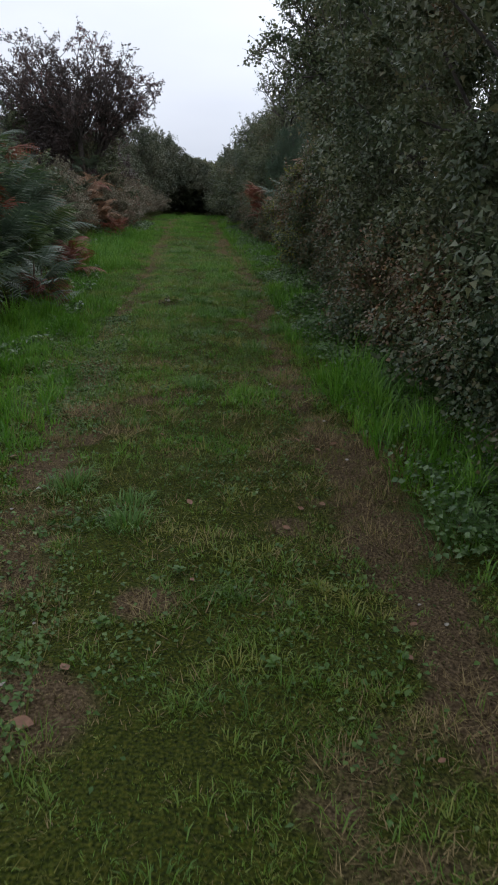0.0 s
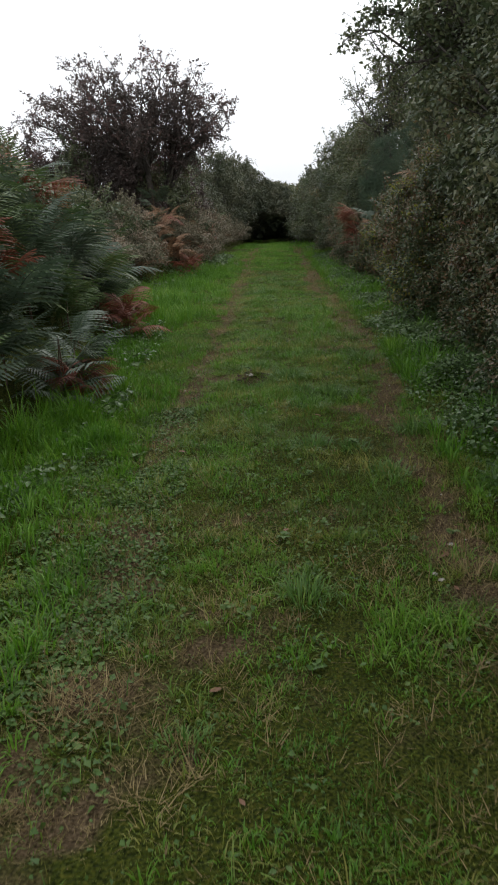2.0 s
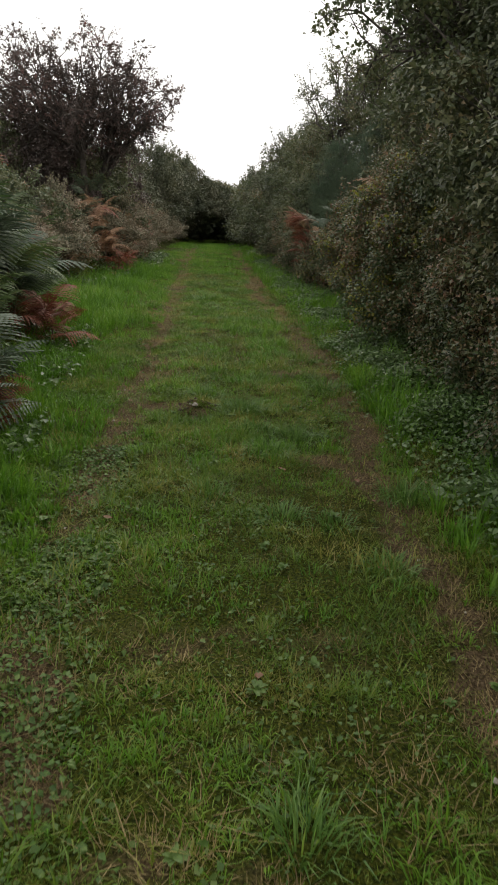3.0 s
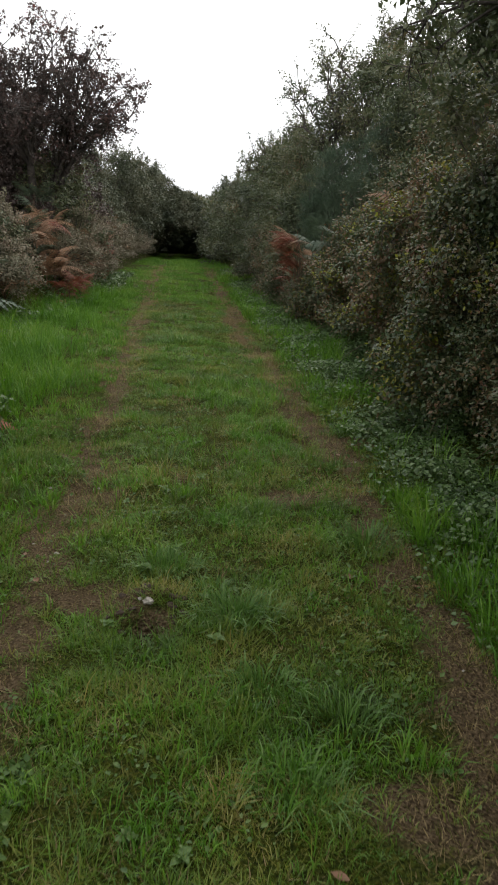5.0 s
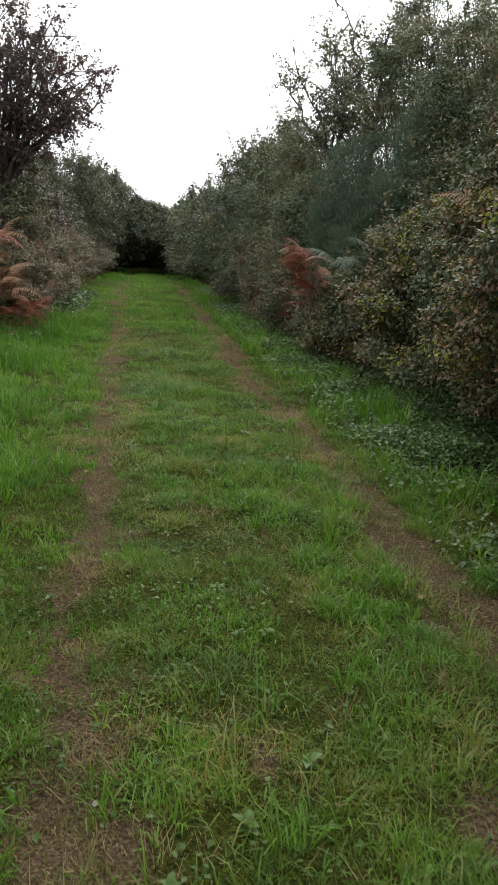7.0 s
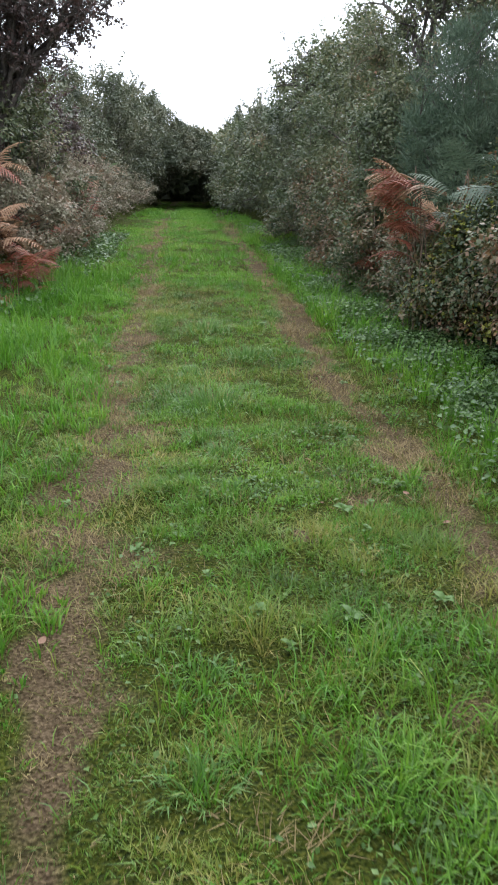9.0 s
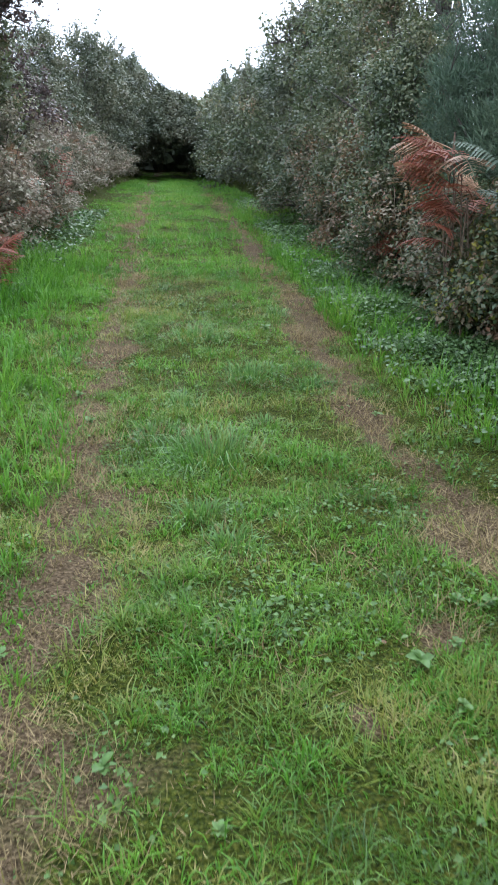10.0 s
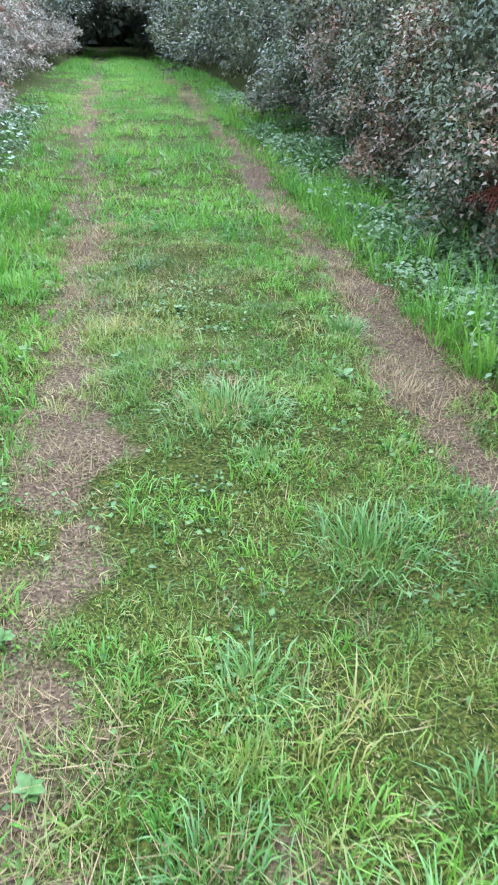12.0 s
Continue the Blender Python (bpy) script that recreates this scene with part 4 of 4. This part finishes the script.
for k, (x, y, rx, ry, h) in enumerate([(-4.1, 23.4, 0.8, 0.9, 0.9), (-4.15, 25.2, 0.85, 1.0, 1.15), (-4.25, 27.0, 0.8, 1.0, 1.05), (-4.45, 28.9, 0.85, 1.1, 1.0), (-4.5, 31.0, 0.85, 1.2, 0.95), (-4.5, 33.2, 0.8, 1.2, 0.85), (-4.5, 35.5, 0.75, 1.3, 0.8), (-4.45, 38.0, 0.7, 1.3, 0.7), (-4.9, 21.8, 0.8, 0.9, 0.9), (-4.55, 20.3, 0.75, 0.9, 0.65), (-4.75, 18.4, 0.8, 1.1, 0.6), (-4.7, 16.4, 0.8, 1.1, 0.7)]):
    bush("bramble_bush", "greyish brown bramble tumbling down the bank", x, y, rx, ry, h, M_GREYBRAMBLE, 62, 140, 0.038, 0.75, 290 + k, group="bank bramble", clump_r=0.24, sprigs=20, toward=1, canes=14)


# ---- bracken ----
def frond_mesh(name, length, pairs, mat, seed, curl=0.5):
    """One bracken frond: a bowed stalk with paired leaflets, each cut into small lobes."""
    r = np.random.default_rng(seed)
    u = np.linspace(0, 1, 9)
    stalk = np.stack([length * u * (1 - 0.12 * u), np.zeros(9), length * (0.55 * u - curl * u ** 2)], -1)
    v, f4 = tubes([(stalk, np.linspace(0.005, 0.0015, 9))], 4)
    V, F3, base = [v], [], len(v)
    for k in range(pairs):
        s = 0.24 + 0.74 * k / (pairs - 1)
        p = np.array([np.interp(s, u, stalk[:, a]) for a in range(3)])
        for side in (1, -1):
            L = length * 0.36 * (1 - ((s - 0.24) / 0.76) ** 1.3) * (0.85 + 0.3 * r.random()) + 0.015
            d = np.array([0.45, side * 1.0, -0.12 + r.normal(0, 0.1)])
            d /= np.linalg.norm(d)
            lobes = max(3, int(L / 0.036))
            side_v = np.array([d[1] * side, -d[0] * side, 0]) * side
            tips = []
            for q in range(lobes):
                t0, t1 = q / lobes, min(q + 1.45, lobes + 0.2) / lobes
                w = (0.006 + L * 0.062) * (1 - 0.8 * q / lobes)
                a0, a1 = p + d * L * t0, p + d * L * t1
                a0[2] -= 0.25 * L * t0 ** 2
                a1[2] -= 0.25 * L * t1 ** 2
                perp = np.array([-d[1], d[0], 0.0])
                m = (a0 + a1) / 2 + d * L * 0.04
                V.append(np.array([a0, a1, m + perp * w + [0, 0, 0.1 * w], m - perp * w + [0, 0, 0.1 * w]]))
                F3 += [[base, base + 1, base + 2], [base + 1, base, base + 3]]
                base += 4
    return mesh_from(name, np.concatenate(V), [f4, np.array(F3)], mat)


FRONDS = {}
for key, mt in (("green", M_FERN), ("grey", M_FERN_GREY), ("rust", M_FERN_RED), ("tan", M_FERN_TAN)):
    FRONDS[key] = [frond_mesh("frond", 0.6 + 0.1 * q, 15, mt, 500 + q, 0.35 + 0.15 * q) for q in range(3)]
FERN_WORDS = {"green": "dull green bracken fern with drooping fronds", "grey": "grey-green bracken fern on the bank", "rust": "rust-red dying bracken fern", "tan": "tan withered bracken fern"}


def bracken(x, y, colour, size, seed, n=7, lift=0.0, face=None, pitch=-30, low=0.1):
    r = np.random.default_rng(seed)
    ob = thing("bracken_fern", x, y, float(ground_z(x, y)), FERN_WORDS[colour], "fern", "bracken")
    stalk_h = lift
    if stalk_h > 0.15:
        lines = [(np.array([[r.normal(0, 0.05), r.normal(0, 0.05), -0.05], [r.normal(0, 0.04), r.normal(0, 0.04), stalk_h * 0.5], [0, 0, stalk_h + 0.02]]), [0.007, 0.006, 0.005]) for _ in range(2)]
        v, f = tubes(lines, 5)
        part("stalk", mesh_from("stalk", v, f, M_CANE), ob)
    for k in range(n):
        me = FRONDS[colour][r.integers(3)]
        fr = part("frond", me, ob)
        yaw = (face + r.normal(0, 55)) if face is not None else 360 * (k + r.random() * 0.7) / n
        fr.matrix_local = pose(r.normal(0, 0.04), r.normal(0, 0.04), stalk_h * (low + (1 - low) * r.random()), r.normal(0, 14), pitch + r.normal(0, 16), yaw) @ Matrix.Scale(size * (0.75 + 0.5 * r.random()), 4)
    return ob


br = np.random.default_rng(77)
for k in range(138):
    y = 6.9 + 8.9 * br.random()
    dep = br.random() ** 0.8
    x = float(curve_at(LEFT_EDGE, y)) - 0.25 - 1.9 * dep
    c = br.choice(["green", "green", "green", "grey", "grey", "tan", "rust"], p=[0.15, 0.15, 0.12, 0.24, 0.22, 0.07, 0.05])
    bracken(x, y, c, 0.85 + 0.35 * br.random(), 600 + k, 9, 0.15 + 0.5 * min(dep * 2.5, 1) + 0.4 * br.random())
for k in range(34):
    y = 16 + 12 * br.random()
    x = float(curve_at(LEFT_EDGE, y)) - 0.35 - 1.3 * br.random()
    bracken(x, y, br.choice(["green", "grey", "tan", "rust"], p=[0.35, 0.35, 0.15, 0.15]), 0.8 + 0.3 * br.random(), 700 + k, 7, 0.2 + 0.4 * br.random())
for k in range(56):
    y = 21.5 + 13 * br.random()
    dep = br.random()
    x = float(curve_at(LEFT_EDGE, y)) - 0.3 - 1.0 * dep
    bracken(x, y, br.choice(["grey", "tan", "rust", "green"], p=[0.24, 0.5, 0.16, 0.1]), 0.6 + 0.25 * br.random(), 830 + k, 7, 0.5 + 0.55 * dep + 0.25 * br.random(), face=0 if k % 2 else None, pitch=-15, low=0.35)
# rust clumps at the verge
for k, (x, y, c, s, l) in enumerate([(-2.68, 13.0, "rust", 0.6, 0.42), (-2.8, 13.3, "rust", 0.6, 0.5), (-2.75, 12.8, "rust", 0.55, 0.3), (-2.26, 9.45, "rust", 0.5, 0.28), (-2.36, 9.8, "rust", 0.5, 0.3), (-3.4, 22.2, "rust", 0.6, 0.4), (-3.45, 21.6, "rust", 0.6, 0.45), (-2.4, 9.9, "grey", 0.8, 0.5), (-2.35, 9.3, "grey", 0.8, 0.55), (-3.85, 27.6, "rust", 0.6, 0.7), (-3.7, 24.3, "tan", 0.55, 0.6), (-3.65, 25.8, "tan", 0.55, 0.5)]):
    bracken(x, y, c, s, 760 + k, 13, l, pitch=-15)
for k, (x, y, c, s, l, n) in enumerate([(0.28, 20.25, "rust", 0.74, 1.28, 9), (0.3, 20.1, "rust", 0.68, 0.98, 6), (0.26, 20.4, "tan", 0.74, 1.42, 6), (0.6, 20.0, "grey", 0.7, 1.4, 5), (0.7, 19.3, "grey", 0.7, 1.5, 5), (1.28, 17.2, "tan", 0.75, 1.6, 6), (1.4, 17.0, "tan", 0.65, 1.65, 5), (0.62, 20.7, "tan", 0.8, 0.9, 5), (0.5, 22.3, "rust", 0.6, 0.5, 6)]):
    bracken(x, y, c, s, 780 + k, n, l, face=185, pitch=-14, low=0.66)


# ---- small things on the lane ----
def grass_tuft(x, y, size, h, seed, mat):
    """A tussock: flopped outer blades round a standing heart."""
    z = float(ground_z(x, y))
    ob = thing("grass_tuft", x, y, z, "tuft of coarse green grass flopping outward on the lane", "grass tuft", "grass tufts")
    for name, share, spread, flop, tall in (("outer_growth", 95, 0.95, 1.0, 0.62), ("heart_growth", 60, 0.55, 0.8, 0.66)):
        n = int(share * size / 0.14)
        v, f = tuft_blades(np.array([x]), np.array([y]), n, np.array([size * spread]), np.array([h * tall]), 0.0048, seed + share, flop)
        part(name, mesh_from(name, v - np.array([[x, y, z]]), f, mat), ob, kind="stuff")
    return ob


tuft_rng = np.random.default_rng(91)
TUFTS = [(-0.45, 9.35, 0.17, 0.17), (-0.28, 9.7, 0.15, 0.15), (-0.55, 9.9, 0.14, 0.15), (0.3, 8.66, 0.17, 0.24), (-1.31, 17.15, 0.14, 0.12), (-1.38, 18.05, 0.27, 0.25), (-1.16, 19.38, 0.22, 0.18), (-1.53, 20.25, 0.24, 0.18), (0.03, 11.34, 0.18, 0.2), (-0.64, 10.44, 0.18, 0.2), (-0.88, 3.99, 0.14, 0.17), (-0.52, 3.49, 0.12, 0.15), (0.28, 13.63, 0.15, 0.2), (-0.38, 6.09, 0.14, 0.16), (-0.95, 10.9, 0.16, 0.16), (0.05, 7.7, 0.13, 0.15), (-0.4, 8.2, 0.14, 0.14), (0.95, 3.4, 0.2, 0.26), (1.0, 5.2, 0.2, 0.24), (0.62, 7.4, 0.18, 0.2), (-0.3, 22.6, 0.22, 0.26), (-0.1, 24.6, 0.28, 0.3), (0.12, 23.9, 0.25, 0.28)]
for k, (x, y, sz, h) in enumerate(TUFTS):
    grass_tuft(x, y, sz, h, 900 + k, M_COARSE)
for k in range(26):
    y = 2.5 + 20 * tuft_rng.random()
    grass_tuft(float(tl(y)) + 0.3 + 1.1 * tuft_rng.random(), y, 0.07 + 0.08 * tuft_rng.random(), 0.08 + 0.06 * tuft_rng.random(), 940 + k, M_COARSE)


def weed_leaf(seed):
    """A broad ribbed leaf, cupped along its midrib."""
    u = np.linspace(0, 1, 6)
    w = 0.3 * np.sin(np.pi * np.clip(u * 0.94 + 0.05, 0, 1)) ** 0.8
    z = 0.28 * u - 0.42 * u ** 2
    v = np.concatenate([np.stack([u, -w, z + 0.3 * w], -1), np.stack([u, 0 * u, z], -1), np.stack([u, w, z + 0.3 * w], -1)])
    f = [[r0 * 6 + c, r0 * 6 + c + 1, (r0 + 1) * 6 + c + 1, (r0 + 1) * 6 + c] for r0 in range(2) for c in range(5)]
    return mesh_from("weed_leaf", v, np.array(f), M_NETTLE)


WEED_LEAVES = [weed_leaf(0), weed_leaf(1)]


def broadleaf_weed(x, y, size, seed):
    r = np.random.default_rng(seed)
    ob = thing("broadleaf_weed", x, y, float(ground_z(x, y)), "rosette of broad green weed leaves in the turf", "weed", "broadleaf weeds")
    n = 6 + int(r.integers(5))
    for k in range(n):
        lf = part("leaf", WEED_LEAVES[seed % 2], ob)
        sc = 0.4 * size * (0.6 + 0.7 * r.random())
        lf.matrix_local = pose(0, 0, 0.012 + 0.02 * r.random(), r.normal(0, 10), -12 - 22 * r.random(), 360 * (k + 0.6 * r.random()) / n) @ Matrix.Scale(sc, 4)


WEEDS = [(-0.69, 6.02, 0.1), (-1.06, 11.99, 0.1), (-0.91, 13.09, 0.08), (-1.17, 15.54, 0.1), (-0.86, 15.5, 0.11), (-1.09, 13.51, 0.09), (-0.77, 16.43, 0.11), (-1.01, 20.6, 0.12), (-0.5, 8.13, 0.08), (-0.25, 3.0, 0.09), (-1.02, 13.08, 0.07), (-0.33, 5.6, 0.08), (-1.15, 10.35, 0.09), (-1.05, 10.85, 0.12), (-0.72, 10.2, 0.1), (-0.5, 18.7, 0.09)]
for k, (x, y, sz) in enumerate(WEEDS):
    broadleaf_weed(x, y, sz, 1000 + k)
for k in range(44):
    y = 2.0 + 20 * tuft_rng.random()
    broadleaf_weed(float(tl(y)) - 0.3 + 2.2 * tuft_rng.random(), y, 0.05 + 0.05 * tuft_rng.random(), 1020 + k)


def fallen_leaf(x, y, size, seed):
    r = np.random.default_rng(seed)
    u = np.linspace(0, 1, 5)
    w = 0.32 * np.sin(np.pi * np.clip(u * 0.96 + 0.02, 0, 1))
    z = 0.25 * (u - 0.5) ** 2 + 0.02
    v = size * np.concatenate([np.stack([u - 0.5, -w, z + 0.5 * w * r.random()], -1), np.stack([u - 0.5, 0 * u, z], -1), np.stack([u - 0.5, w, z + 0.5 * w * r.random()], -1)])
    f = [[r0 * 5 + c, r0 * 5 + c + 1, (r0 + 1) * 5 + c + 1, (r0 + 1) * 5 + c] for r0 in range(2) for c in range(4)]
    ob = new("fallen_leaf", mesh_from("fallen_leaf", v, np.array(f), M_DRYLEAF))
    ob.matrix_world = pose(x, y, float(ground_z(x, y)) + 0.012, r.normal(0, 9), r.normal(0, 9), 360 * r.random())
    tagged(ob, "curled brown fallen leaf lying on the lane", "leaf", "fallen leaves")


for k, (x, y, sz) in enumerate([(0.38, 3.81, 0.05), (-0.61, 2.02, 0.07), (0.19, 3.46, 0.04), (-0.55, 2.3, 0.05)]):
    fallen_leaf(x, y, sz, 1100 + k)
for k in range(60):
    y = 1.8 + 16 * tuft_rng.random() ** 1.3
    fallen_leaf(float(tr_(y)) - 0.25 + 0.6 * tuft_rng.random() if k % 3 else float(tl(y)) - 0.2 + 1.6 * tuft_rng.random(), y, 0.025 + 0.03 * tuft_rng.random(), 1110 + k)


def lump(name, x, y, size, mat, seed, label, category, group="", sink=0.3):
    """An uneven stone or clod, half sunk in the ground."""
    bm = bmesh.new()
    bmesh.ops.create_icosphere(bm, subdivisions=2, radius=1.0)
    off = Vector((seed * 1.7, seed * 0.9, 0))
    for vtx in bm.verts:
        vtx.co *= 0.75 + 0.5 * noise.noise(vtx.co * 1.3 + off) + 0.15 * noise.noise(vtx.co * 3.7 + off)
        vtx.co.x *= size * 1.2
        vtx.co.y *= size
        vtx.co.z *= size * 0.75
    me = bpy.data.meshes.new(name)
    bm.to_mesh(me)
    bm.free()
    me.materials.append(mat)
    ob = new(name, me)
    ob.location = (x, y, float(ground_z(x, y)) + size * (0.5 - sink))
    return tagged(ob, label, category, group)


lump("stone", -1.0, 10.5, 0.024, M_STONE, 1, "pale rounded stone beside a scraped hole", "stone", "", 0.05)
lump("stone", -1.04, 10.52, 0.012, M_STONE, 2, "small pale stone beside a scraped hole", "stone", "", 0.05)
for k in range(22):
    a, d = 6.28 * tuft_rng.random(), 0.07 + 0.12 * tuft_rng.random()
    lump("earth_clod", -0.985 + math.cos(a) * d, 10.47 + math.sin(a) * d * 1.3, 0.01 + 0.012 * tuft_rng.random(), M_CLOD, 3 + k, "dark crumbly earth clod by the scrape", "clod", "earth clods")
for k in range(40):
    y = 2 + 12 * tuft_rng.random()
    base_x = float(tl(y)) if k % 2 else float(tr_(y))
    lump("pebble", base_x + 0.12 * tuft_rng.normal(), y, 0.006 + 0.009 * tuft_rng.random(), M_STONE, 40 + k, "small grey pebble pressed into the wheel track", "pebble", "pebbles")
